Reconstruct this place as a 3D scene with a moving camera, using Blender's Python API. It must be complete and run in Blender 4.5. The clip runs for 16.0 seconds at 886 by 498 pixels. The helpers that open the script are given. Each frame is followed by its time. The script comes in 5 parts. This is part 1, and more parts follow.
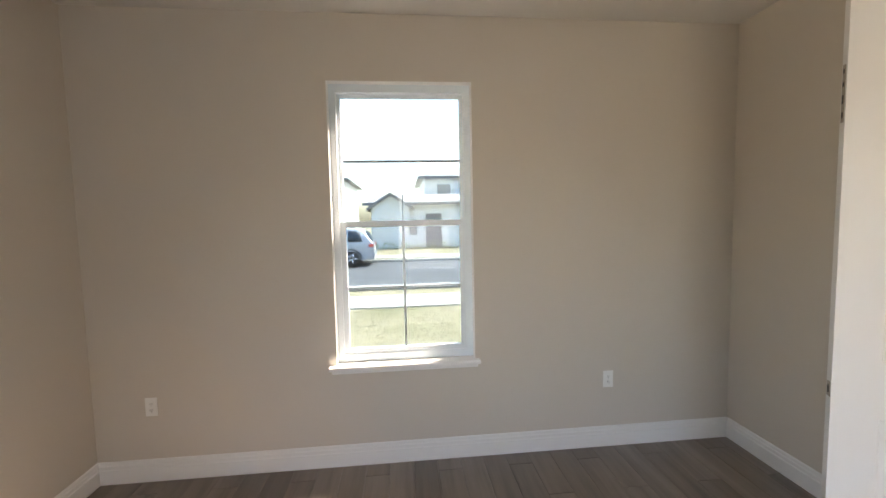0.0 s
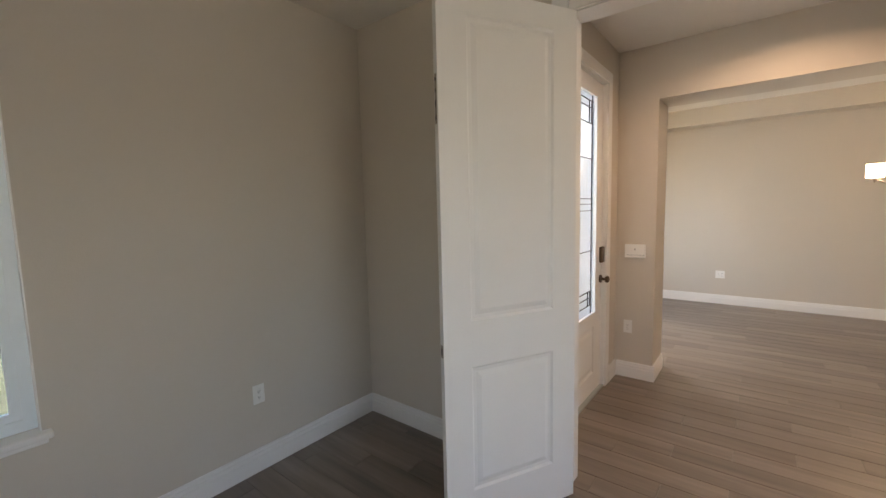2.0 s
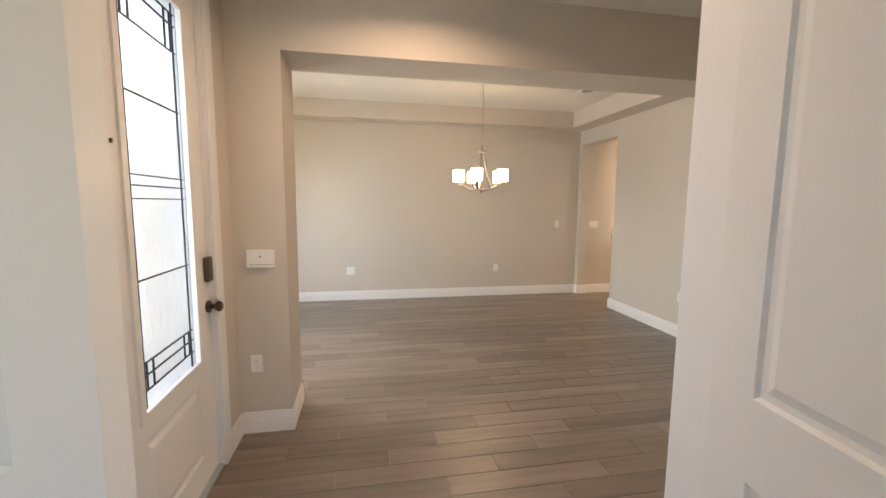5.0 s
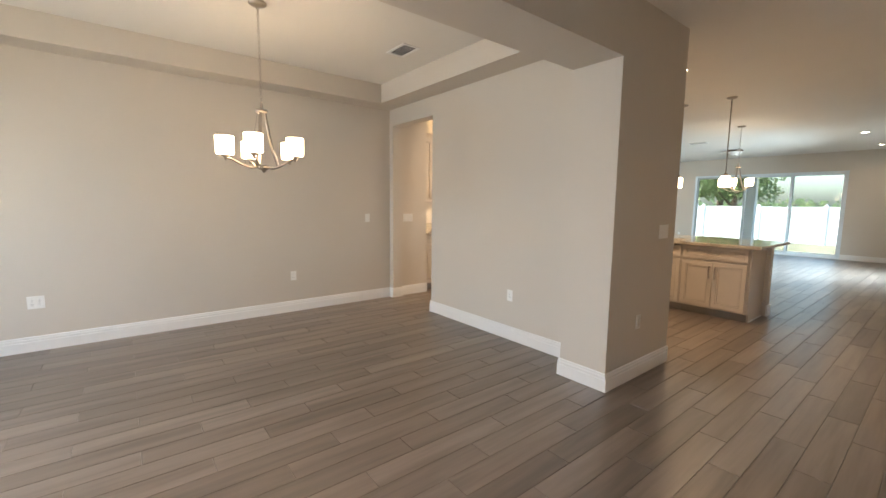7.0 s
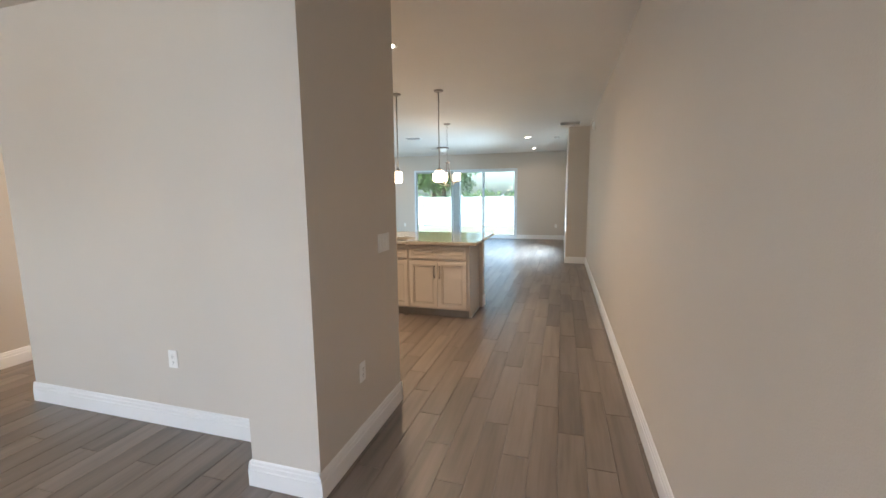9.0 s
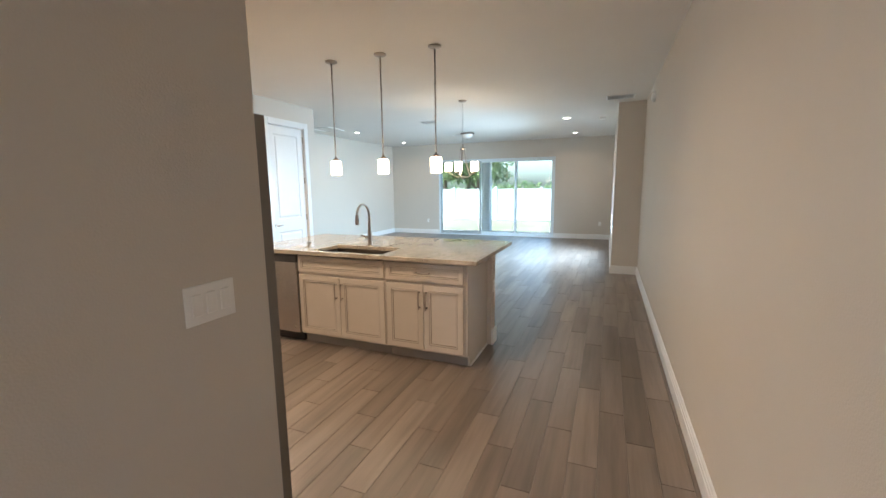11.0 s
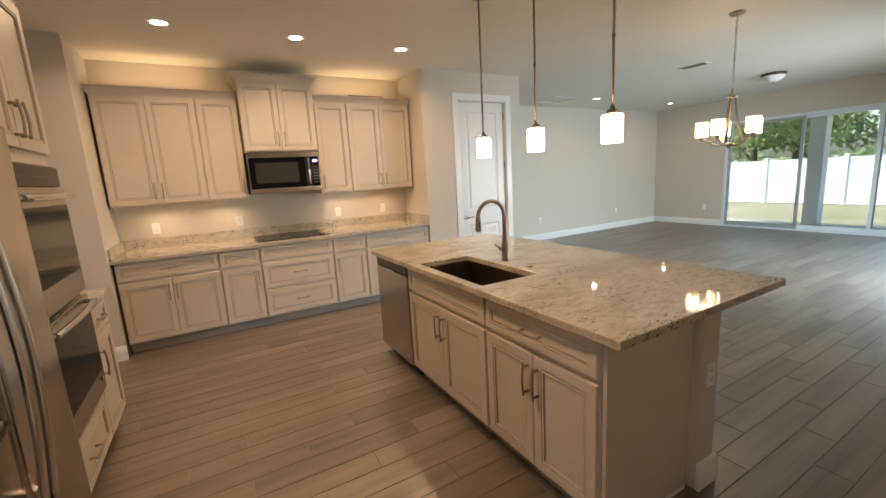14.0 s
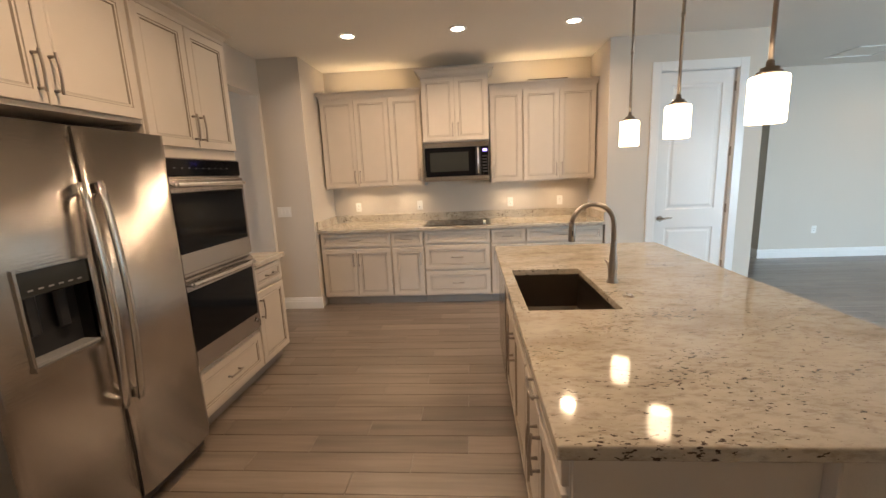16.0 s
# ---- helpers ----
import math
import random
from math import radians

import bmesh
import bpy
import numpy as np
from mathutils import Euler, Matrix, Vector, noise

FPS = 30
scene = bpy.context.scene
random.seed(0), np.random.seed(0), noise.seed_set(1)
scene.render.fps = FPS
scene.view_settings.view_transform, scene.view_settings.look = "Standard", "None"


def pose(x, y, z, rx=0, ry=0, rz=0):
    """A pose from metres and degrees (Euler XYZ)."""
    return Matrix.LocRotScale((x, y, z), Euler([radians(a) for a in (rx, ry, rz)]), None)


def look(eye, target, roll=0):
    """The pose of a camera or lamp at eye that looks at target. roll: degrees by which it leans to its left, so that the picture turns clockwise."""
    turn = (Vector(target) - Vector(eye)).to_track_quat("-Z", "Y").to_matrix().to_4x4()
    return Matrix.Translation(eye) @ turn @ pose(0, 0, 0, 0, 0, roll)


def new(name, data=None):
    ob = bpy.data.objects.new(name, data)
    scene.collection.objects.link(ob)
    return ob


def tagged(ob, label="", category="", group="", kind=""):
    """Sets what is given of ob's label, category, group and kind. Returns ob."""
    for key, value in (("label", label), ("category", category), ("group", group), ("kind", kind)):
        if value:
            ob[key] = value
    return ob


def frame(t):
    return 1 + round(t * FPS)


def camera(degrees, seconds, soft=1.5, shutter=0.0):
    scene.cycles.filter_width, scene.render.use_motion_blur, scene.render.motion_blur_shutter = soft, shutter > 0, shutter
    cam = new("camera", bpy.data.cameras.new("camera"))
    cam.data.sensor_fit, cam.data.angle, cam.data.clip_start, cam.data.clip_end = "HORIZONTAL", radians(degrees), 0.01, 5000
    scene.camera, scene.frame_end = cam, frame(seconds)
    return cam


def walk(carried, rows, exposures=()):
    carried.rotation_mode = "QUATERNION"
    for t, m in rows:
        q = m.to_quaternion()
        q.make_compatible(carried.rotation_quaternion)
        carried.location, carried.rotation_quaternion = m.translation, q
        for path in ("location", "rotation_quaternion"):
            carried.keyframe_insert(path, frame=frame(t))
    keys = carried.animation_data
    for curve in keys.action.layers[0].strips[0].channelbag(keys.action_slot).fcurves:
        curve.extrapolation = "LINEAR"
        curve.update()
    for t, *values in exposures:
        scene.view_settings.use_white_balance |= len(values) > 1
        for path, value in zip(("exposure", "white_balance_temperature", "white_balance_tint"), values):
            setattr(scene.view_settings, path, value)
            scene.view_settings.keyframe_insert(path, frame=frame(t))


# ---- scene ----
cam = camera(95.1, 16.0)
PATH = [
    (0, (-0.078, 0.175, 1.561), (0.116, 2.16, 1.413), -1.2),
    (0.5, (-0.092, 0.156, 1.554), (0.482, 2.064, 1.383), -1.1),
    (1, (-0.034, 0.211, 1.518), (0.902, 1.97, 1.345), -1.0),
    (1.5, (0.083, 0.319, 1.515), (1.359, 1.848, 1.333), -1.2),
    (2, (0.141, 0.428, 1.52), (1.709, 1.653, 1.325), -1.4),
    (2.5, (0.147, 0.546, 1.526), (1.929, 1.43, 1.313), -1.2),
    (3, (0.156, 0.585, 1.517), (2.057, 1.162, 1.289), -1.0),
    (3.5, (0.284, 0.607, 1.508), (2.245, 0.915, 1.263), -0.4),
    (4, (0.583, 0.622, 1.521), (2.565, 0.696, 1.269), 0.1),
    (6.5, (2.12, 0.423, 1.376), (3.834, -0.586, 1.173), 0.4),
    (7, (2.381, 0.195, 1.372), (3.941, -1.036, 1.145), 0.6),
    (7.5, (2.611, -0.057, 1.383), (3.911, -1.558, 1.141), 0.6),
    (8, (2.74, -0.328, 1.414), (3.712, -2.061, 1.181), -0.5),
    (8.5, (2.784, -0.649, 1.425), (3.496, -2.503, 1.191), -0.6),
    (9, (2.805, -0.974, 1.443), (3.363, -2.877, 1.181), -0.6),
    (11.5, (2.806, -2.846, 1.504), (3.649, -4.631, 1.183), -1.0),
    (12, (2.872, -3.175, 1.529), (3.848, -4.888, 1.194), -1.7),
    (12.5, (2.884, -3.461, 1.502), (4.059, -5.044, 1.165), -2.5),
    (13, (2.846, -3.753, 1.509), (4.235, -5.151, 1.167), -2.7),
    (13.5, (2.885, -4.006, 1.504), (4.449, -5.203, 1.157), -3.0),
    (14, (2.883, -4.269, 1.497), (4.595, -5.239, 1.142), -3.3),
    (14.5, (2.862, -4.532, 1.501), (4.696, -5.246, 1.143), -2.7),
    (15, (2.922, -4.766, 1.497), (4.833, -5.242, 1.154), -2.8),
    (15.5, (2.938, -5.001, 1.489), (4.904, -5.16, 1.152), -3.0),
    (16, (2.916, -5.234, 1.503), (4.877, -5.084, 1.138), -2.5),
]
walk(cam, [(t, look(eye, target, roll)) for t, eye, target, roll in PATH], [(0.0, 3.95, 7700, 16), (1.0, 3.5, 7500, 15), (1.5, 3.25, 7500, 14), (2.0, 3.35, 7500, 14), (2.5, 3.98, 7100, 12), (3.5, 3.9, 7200, 12), (4.0, 3.7, 7300, 13), (6.5, 3.6, 6900, 10), (7.0, 3.62, 6800, 10), (8.0, 3.8, 6350, 10), (9.0, 3.8, 6000, 9), (11.5, 3.75, 5900, 8), (13.0, 3.25, 6300, 8), (14.5, 3.12, 7350, 14), (16.0, 3.22, 6550, 12)])

# ---- light ----
world = bpy.data.worlds.new("sky")
scene.world = world
world.use_nodes = True
wn = world.node_tree
sky = wn.nodes.new("ShaderNodeTexSky")
sky.sky_type, sky.sun_disc, sky.sun_elevation, sky.sun_rotation = "NISHITA", False, radians(48), radians(60)
sky.air_density, sky.dust_density = 1.0, 3.0
wn.links.new(sky.outputs[0], wn.nodes["Background"].inputs[0])
wn.nodes["Background"].inputs[1].default_value = 0.15

sun = new("sun", bpy.data.lights.new("sun", "SUN"))
sun.data.energy, sun.data.angle, sun.data.color = 2.4, radians(10), (1.0, 0.95, 0.88)
sun.rotation_euler = (radians(42), 0, radians(-60 + 180))

WARM = (1.0, 0.80, 0.60)


def lamp(name, kind, x, y, z, power, size, colour=WARM, rx=0.0, ry=0.0, rz=0.0, size_y=0.0, spread=180):
    ob = new(name, bpy.data.lights.new(name, kind))
    ob.data.energy, ob.data.color = power, colour
    if kind == "AREA":
        ob.data.shape, ob.data.size, ob.data.spread = "DISK", size, radians(spread)
        if size_y:
            ob.data.shape, ob.data.size_y = "RECTANGLE", size_y
    else:
        ob.data.shadow_soft_size = size
    ob.matrix_world = pose(x, y, z, rx, ry, rz)
    return ob


# daylight through the dining room's own front window
lamp("dining_window_light", "AREA", 5.75, 2.60, 1.45, 3.3, 1.5, (0.74, 0.88, 1.0), 80, 0, 180, 1.6, 125)
# two fill lamps added in made-up openings to brighten the study
lamp("study_fill_light", "AREA", 0.35, -1.50, 1.45, 0.60, 1.0, (0.86, 0.92, 1.0), 90, 0, 0, 1.5, 150)
lamp("study_fill_light", "AREA", -1.86, -0.75, 1.45, 0.36, 1.0, (0.86, 0.92, 1.0), 90, 0, -90, 1.5, 150)
lamp("front_door_light", "AREA", 3.115, 1.80, 1.50, 0.7, 0.56, (0.80, 0.92, 1.0), 90, 0, 180, 1.7, 160)
# cool fill lamp added out of view to lift the great room's daylight
lamp("great_room_fill_light", "AREA", 2.80, -11.3, 1.3, 24, 2.4, (0.62, 0.84, 1.0), 66, 0, -82, 1.4, 138)
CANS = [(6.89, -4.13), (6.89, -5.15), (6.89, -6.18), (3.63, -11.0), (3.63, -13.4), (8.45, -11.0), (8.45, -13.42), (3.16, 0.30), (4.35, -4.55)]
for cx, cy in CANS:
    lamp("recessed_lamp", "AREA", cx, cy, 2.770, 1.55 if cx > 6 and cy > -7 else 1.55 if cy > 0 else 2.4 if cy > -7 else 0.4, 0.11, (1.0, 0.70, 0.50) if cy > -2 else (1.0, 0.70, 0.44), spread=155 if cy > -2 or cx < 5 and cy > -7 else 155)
for cy in (-3.85, -4.42, -5.75, -6.28):
    lamp("under_cabinet_lamp", "AREA", 7.98, cy, 1.36, 0.15, 0.06, (1.0, 0.76, 0.5), 0, 0, 0, 0.30, 140)
for cy, ln in ((-4.0, 0.9), (-6.1, 0.9)):
    lamp("cabinet_top_lamp", "AREA", 8.0, cy, 2.53, 0.2, 0.05, (1.0, 0.70, 0.38), 180, 0, 0, ln)

# ---- materials ----
def nodes_of(name):
    m = bpy.data.materials.new(name)
    m.use_nodes = True
    nt = m.node_tree
    return m, nt, nt.nodes["Principled BSDF"]


def mix_node(nt, a, b, fac, mode="MIX"):
    n = nt.nodes.new("ShaderNodeMix")
    n.data_type, n.blend_type = "RGBA", mode
    for sock, v in ((n.inputs[6], a), (n.inputs[7], b)):
        if isinstance(v, tuple):
            sock.default_value = (*v, 1)
        else:
            nt.links.new(v, sock)
    if isinstance(fac, float):
        n.inputs[0].default_value = fac
    else:
        nt.links.new(fac, n.inputs[0])
    return n.outputs[2]


def noise_node(nt, scale, detail=3.0, rough=0.5, vec=None, stretch=None):
    n = nt.nodes.new("ShaderNodeTexNoise")
    n.inputs["Scale"].default_value, n.inputs["Detail"].default_value, n.inputs["Roughness"].default_value = scale, detail, rough
    if vec is None:
        vec = nt.nodes.new("ShaderNodeNewGeometry").outputs["Position"]
    if stretch:
        mp = nt.nodes.new("ShaderNodeMapping")
        mp.inputs["Scale"].default_value = stretch
        nt.links.new(vec, mp.inputs[0])
        vec = mp.outputs[0]
    nt.links.new(vec, n.inputs["Vector"])
    return n.outputs["Fac"]


def ramp_node(nt, fac, stops):
    r = nt.nodes.new("ShaderNodeValToRGB")
    el = r.color_ramp.elements
    while len(el) < len(stops):
        el.new(0.5)
    for e, (p, c) in zip(el, stops):
        e.position, e.color = p, (*c, 1) if len(c) == 3 else c
    nt.links.new(fac, r.inputs[0])
    return r.outputs[0]


def bump_node(nt, bsdf, height, strength, dist=0.002):
    b = nt.nodes.new("ShaderNodeBump")
    b.inputs["Strength"].default_value, b.inputs["Distance"].default_value = strength, dist
    nt.links.new(height, b.inputs["Height"])
    nt.links.new(b.outputs[0], bsdf.inputs["Normal"])


def grey(v):
    return (v, v, v)


def plain(name, colour, rough=0.5, metal=0.0, vary=0.06, scale=6.0, bump=0.0, bscale=300.0, coat=0.0):
    """A surface of one colour with soft blotches, and a fine grain in its relief."""
    m, nt, b = nodes_of(name)
    n = noise_node(nt, scale, 4.0)
    dark = tuple(c * (1 - vary) for c in colour)
    light = tuple(min(1, c * (1 + vary)) for c in colour)
    nt.links.new(mix_node(nt, dark, light, n), b.inputs["Base Color"])
    b.inputs["Roughness"].default_value, b.inputs["Metallic"].default_value = rough, metal
    b.inputs["Coat Weight"].default_value = coat
    if bump:
        bump_node(nt, b, noise_node(nt, bscale, 2.0), bump)
    return m


WALL = plain("wall_paint", (0.60, 0.545, 0.475), 0.62, 0, 0.03, 1.3, 0.35, 170)
CEIL = plain("ceiling_paint", (0.74, 0.71, 0.66), 0.8, 0, 0.03, 2.0, 0.6, 60)
TRIM = plain("trim_paint", (0.80, 0.79, 0.77), 0.32, 0, 0.02, 5.0, 0.05, 200)
DOORP = plain("door_paint", (0.78, 0.77, 0.75), 0.36, 0, 0.025, 4.0, 0.15, 120)
FRAMEW = plain("white_vinyl", (0.72, 0.79, 0.83), 0.35)
CAB = plain("cabinet_paint", (0.60, 0.54, 0.47), 0.38, 0, 0.04, 7.0, 0.08, 160)
GLAZE = plain("cabinet_glaze", (0.33, 0.28, 0.225), 0.5)
# darker copy of the cabinet paint; the recess's shade is in the colour
CABSHADE = plain("toe_kick_shade", (0.30, 0.28, 0.26), 0.5)
NICKEL = plain("brushed_nickel", (0.40, 0.355, 0.31), 0.33, 1.0, 0.08, 90.0)
CHROME = plain("satin_chrome", (0.70, 0.69, 0.67), 0.2, 1.0, 0.05, 60.0)
DARKM = plain("dark_metal", (0.06, 0.055, 0.05), 0.45, 0.6)
BLACKG = plain("black_glass", (0.006, 0.006, 0.007), 0.08, 0, 0.1, 3.0)
BLACKG.node_tree.nodes["Principled BSDF"].inputs["Specular IOR Level"].default_value = 0.14
BLACKP = plain("black_plastic", (0.02, 0.02, 0.022), 0.4)
PLASTIC = plain("white_plastic", (0.82, 0.81, 0.78), 0.3)
GREYP = plain("grey_plastic", (0.22, 0.22, 0.22), 0.4)
BRONZE = plain("oil_bronze", (0.12, 0.085, 0.06), 0.35, 0.9)
LEAD = plain("lead_came", (0.03, 0.03, 0.035), 0.5, 0.5)
ALU = plain("grey_aluminium", (0.42, 0.46, 0.48), 0.4, 0.5)
CONC = plain("concrete", (0.45, 0.43, 0.40), 0.85, 0, 0.12, 3.0, 0.4, 60)
ASPH = plain("asphalt", (0.085, 0.09, 0.10), 0.9, 0, 0.2, 2.0, 0.5, 90)
STUCCO = plain("house_stucco", (0.76, 0.76, 0.75), 0.85, 0, 0.05, 1.0, 0.5, 40)
ROOF = plain("roof_tiles", (0.38, 0.37, 0.37), 0.8, 0, 0.25, 3.0)
FASCIA = plain("dark_fascia", (0.20, 0.20, 0.21), 0.6)
HGLASS = plain("house_glass", (0.10, 0.13, 0.15), 0.15)
FENCE = plain("white_fence_vinyl", (0.74, 0.75, 0.77), 0.4, 0, 0.02, 1.0)
CARP = plain("silver_car_paint", (0.42, 0.45, 0.50), 0.3, 0.3, coat=0.6)
CARG = plain("car_glass", (0.03, 0.045, 0.06), 0.05)
TYRE = plain("tyre_rubber", (0.02, 0.02, 0.02), 0.8)
REDL = plain("tail_light_red", (0.5, 0.02, 0.02), 0.2)
BARK = plain("bark", (0.12, 0.08, 0.055), 0.9, 0, 0.3, 8.0, 0.6, 30)
WOODS = plain("dark_wood", (0.10, 0.06, 0.035), 0.5, 0, 0.2, 20.0)


def steel(name, base, rough, waves):
    m, nt, b = nodes_of(name)
    brushed = noise_node(nt, 9.0, 3.0, 0.6, None, (90, 90, 0.35))
    nt.links.new(mix_node(nt, tuple(c * 0.95 for c in base), base, brushed), b.inputs["Base Color"])
    b.inputs["Metallic"].default_value = 1.0
    r = nt.nodes.new("ShaderNodeMapRange")
    r.inputs[3].default_value, r.inputs[4].default_value = rough - 0.015, rough + 0.02
    nt.links.new(brushed, r.inputs[0])
    nt.links.new(r.outputs[0], b.inputs["Roughness"])
    if waves:
        bump_node(nt, b, noise_node(nt, 4.5, 1.5, 0.4, None, (2.0, 2.0, 0.06)), 0.5, waves)
        grain = nt.nodes.new("ShaderNodeBump")
        grain.inputs["Strength"].default_value, grain.inputs["Distance"].default_value = 0.5, 0.0010
        nt.links.new(noise_node(nt, 1.0, 2.0, 0.6, None, (5, 5, 420)), grain.inputs["Height"])
        nt.links.new(b.inputs["Normal"].links[0].from_socket, grain.inputs["Normal"])
        nt.links.new(grain.outputs[0], b.inputs["Normal"])
    return m


STEEL = steel("stainless_steel", (0.52, 0.485, 0.45), 0.19, 0.009)
SINKM = steel("sink_steel", (0.20, 0.17, 0.14), 0.34, 0)


def glow(name, colour, strength):
    m, nt, b = nodes_of(name)
    b.inputs["Base Color"].default_value = (0.9, 0.88, 0.84, 1)
    b.inputs["Roughness"].default_value = 0.3
    b.inputs["Emission Color"].default_value = (*colour, 1)
    b.inputs["Emission Strength"].default_value = strength
    return m


SHADE = glow("lit_opal_glass", (1.0, 0.74, 0.47), 1.25)
CANGLOW = glow("lit_lens", (1.0, 0.86, 0.68), 2.5)
FROST = glow("opal_glass_unlit", (1, 1, 1), 0.0)
BLUEL = glow("blue_display", (0.15, 0.1, 1.0), 0.6)


def glass(name, colour, rough):
    """Thin glass: tinted by colour in what is seen through it, with a real reflection."""
    m = bpy.data.materials.new(name)
    m.use_nodes = True
    nt = m.node_tree
    nt.nodes.clear()
    out = nt.nodes.new("ShaderNodeOutputMaterial")
    mix = nt.nodes.new("ShaderNodeMixShader")
    fr = nt.nodes.new("ShaderNodeFresnel")
    fr.inputs[0].default_value = 1.45
    tr = nt.nodes.new("ShaderNodeBsdfTransparent")
    tr.inputs[0].default_value = (*colour, 1)
    gl = nt.nodes.new("ShaderNodeBsdfGlossy")
    gl.inputs["Roughness"].default_value = rough
    nt.links.new(fr.outputs[0], mix.inputs[0])
    nt.links.new(tr.outputs[0], mix.inputs[1])
    nt.links.new(gl.outputs[0], mix.inputs[2])
    nt.links.new(mix.outputs[0], out.inputs[0])
    return m


# both tints are set low to dim the bright outdoors seen through them
PANE = glass("window_glass", (0.50, 0.56, 0.57), 0.02)
FPANE = glass("front_window_glass", (0.42, 0.48, 0.50), 0.02)


def frosted():
    m, nt, b = nodes_of("textured_door_glass")
    b.inputs["Base Color"].default_value = (0.40, 0.48, 0.58, 1)
    b.inputs["Transmission Weight"].default_value = 1.0
    b.inputs["Roughness"].default_value = 0.45
    b.inputs["IOR"].default_value = 1.15
    bump_node(nt, b, noise_node(nt, 60.0, 2.0, 0.5, None, (1, 1, 0.2)), 0.6, 0.01)
    return m


DGLASS = frosted()


def tile_material(name, per_object):
    """Wood-look porcelain: grey-brown boards, each with its own tone and streaks along y."""
    m, nt, b = nodes_of(name)
    if per_object:
        rnd = nt.nodes.new("ShaderNodeObjectInfo").outputs["Random"]
    else:
        rnd = nt.nodes.new("ShaderNodeNewGeometry").outputs["Random Per Island"]
    pos = nt.nodes.new("ShaderNodeNewGeometry").outputs["Position"]
    off = nt.nodes.new("ShaderNodeVectorMath")
    off.operation = "SCALE"
    off.inputs[0].default_value = (17.0, 31.0, 7.0)
    nt.links.new(rnd, off.inputs["Scale"])
    add = nt.nodes.new("ShaderNodeVectorMath")
    nt.links.new(pos, add.inputs[0])
    nt.links.new(off.outputs[0], add.inputs[1])
    vec = add.outputs[0]
    tone = ramp_node(nt, rnd, [(0.0, (0.134, 0.105, 0.085)), (0.18, (0.162, 0.128, 0.105)), (0.7, (0.197, 0.157, 0.130)), (1.0, (0.225, 0.181, 0.150))])
    broad = noise_node(nt, 1.0, 3.0, 0.55, vec, (13, 1.0, 1))
    fine = noise_node(nt, 1.0, 4.0, 0.6, vec, (70, 3.0, 1))
    c1 = mix_node(nt, tone, ramp_node(nt, broad, [(0.28, grey(0.66)), (0.5, grey(1.0)), (0.74, grey(1.28))]), 1.0, "MULTIPLY")
    c2 = mix_node(nt, c1, mix_node(nt, grey(0.84), grey(1.16), fine), 1.0, "MULTIPLY")
    nt.links.new(c2, b.inputs["Base Color"])
    r = nt.nodes.new("ShaderNodeMapRange")
    r.inputs[3].default_value, r.inputs[4].default_value = 0.29, 0.36
    nt.links.new(fine, r.inputs[0])
    nt.links.new(r.outputs[0], b.inputs["Roughness"])
    b.inputs["Specular IOR Level"].default_value = 0.9
    return m


TILE_ONE = tile_material("wood_look_tile", True)
TILE_MANY = tile_material("wood_look_tile_field", False)
GROUT = plain("grout", (0.27, 0.245, 0.215), 0.9, 0, 0.1, 20.0)


def granite():
    m, nt, b = nodes_of("speckled_granite")
    pos = nt.nodes.new("ShaderNodeNewGeometry").outputs["Position"]
    mp = nt.nodes.new("ShaderNodeMapping")
    mp.inputs["Rotation"].default_value = (0, 0, radians(32))
    mp.inputs["Scale"].default_value = (1.0, 0.42, 1.0)
    nt.links.new(pos, mp.inputs[0])
    v = mp.outputs[0]
    cloud = noise_node(nt, 5.0, 6.0, 0.65, v)
    base = ramp_node(nt, cloud, [(0.30, (0.38, 0.33, 0.26)), (0.46, (0.51, 0.455, 0.37)), (0.58, (0.57, 0.52, 0.44)), (0.75, (0.47, 0.415, 0.335))])
    mott = noise_node(nt, 42.0, 4.0, 0.7, v)
    c1 = mix_node(nt, base, ramp_node(nt, mott, [(0.34, (0.74, 0.71, 0.68)), (0.5, grey(1.0)), (0.7, grey(1.06))]), 1.0, "MULTIPLY")
    speck = noise_node(nt, 105.0, 2.0, 0.55, v)
    patch = noise_node(nt, 9.0, 3.0, 0.6, v)
    mul = nt.nodes.new("ShaderNodeMath")
    mul.operation = "MULTIPLY_ADD"
    nt.links.new(patch, mul.inputs[0])
    mul.inputs[1].default_value = 0.42
    nt.links.new(speck, mul.inputs[2])
    mask = ramp_node(nt, mul.outputs[0], [(0.852, grey(0.0)), (0.880, grey(1.0))])
    c2 = mix_node(nt, c1, (0.075, 0.055, 0.042), mask)
    nt.links.new(c2, b.inputs["Base Color"])
    b.inputs["Roughness"].default_value = 0.07
    b.inputs["Coat Weight"].default_value = 0.3
    return m


GRANITE = granite()


def grass_material():
    m, nt, b = nodes_of("dry_lawn")
    big, small = noise_node(nt, 0.6, 4.0), noise_node(nt, 14.0, 5.0, 0.7)
    c = ramp_node(nt, big, [(0.3, (0.17, 0.16, 0.085)), (0.5, (0.255, 0.225, 0.145)), (0.7, (0.33, 0.285, 0.20))])
    nt.links.new(mix_node(nt, c, ramp_node(nt, small, [(0.3, grey(0.80)), (0.7, grey(1.12))]), 1.0, "MULTIPLY"), b.inputs["Base Color"])
    b.inputs["Roughness"].default_value = 0.95
    bump_node(nt, b, small, 0.6, 0.01)
    return m


LAWN = grass_material()


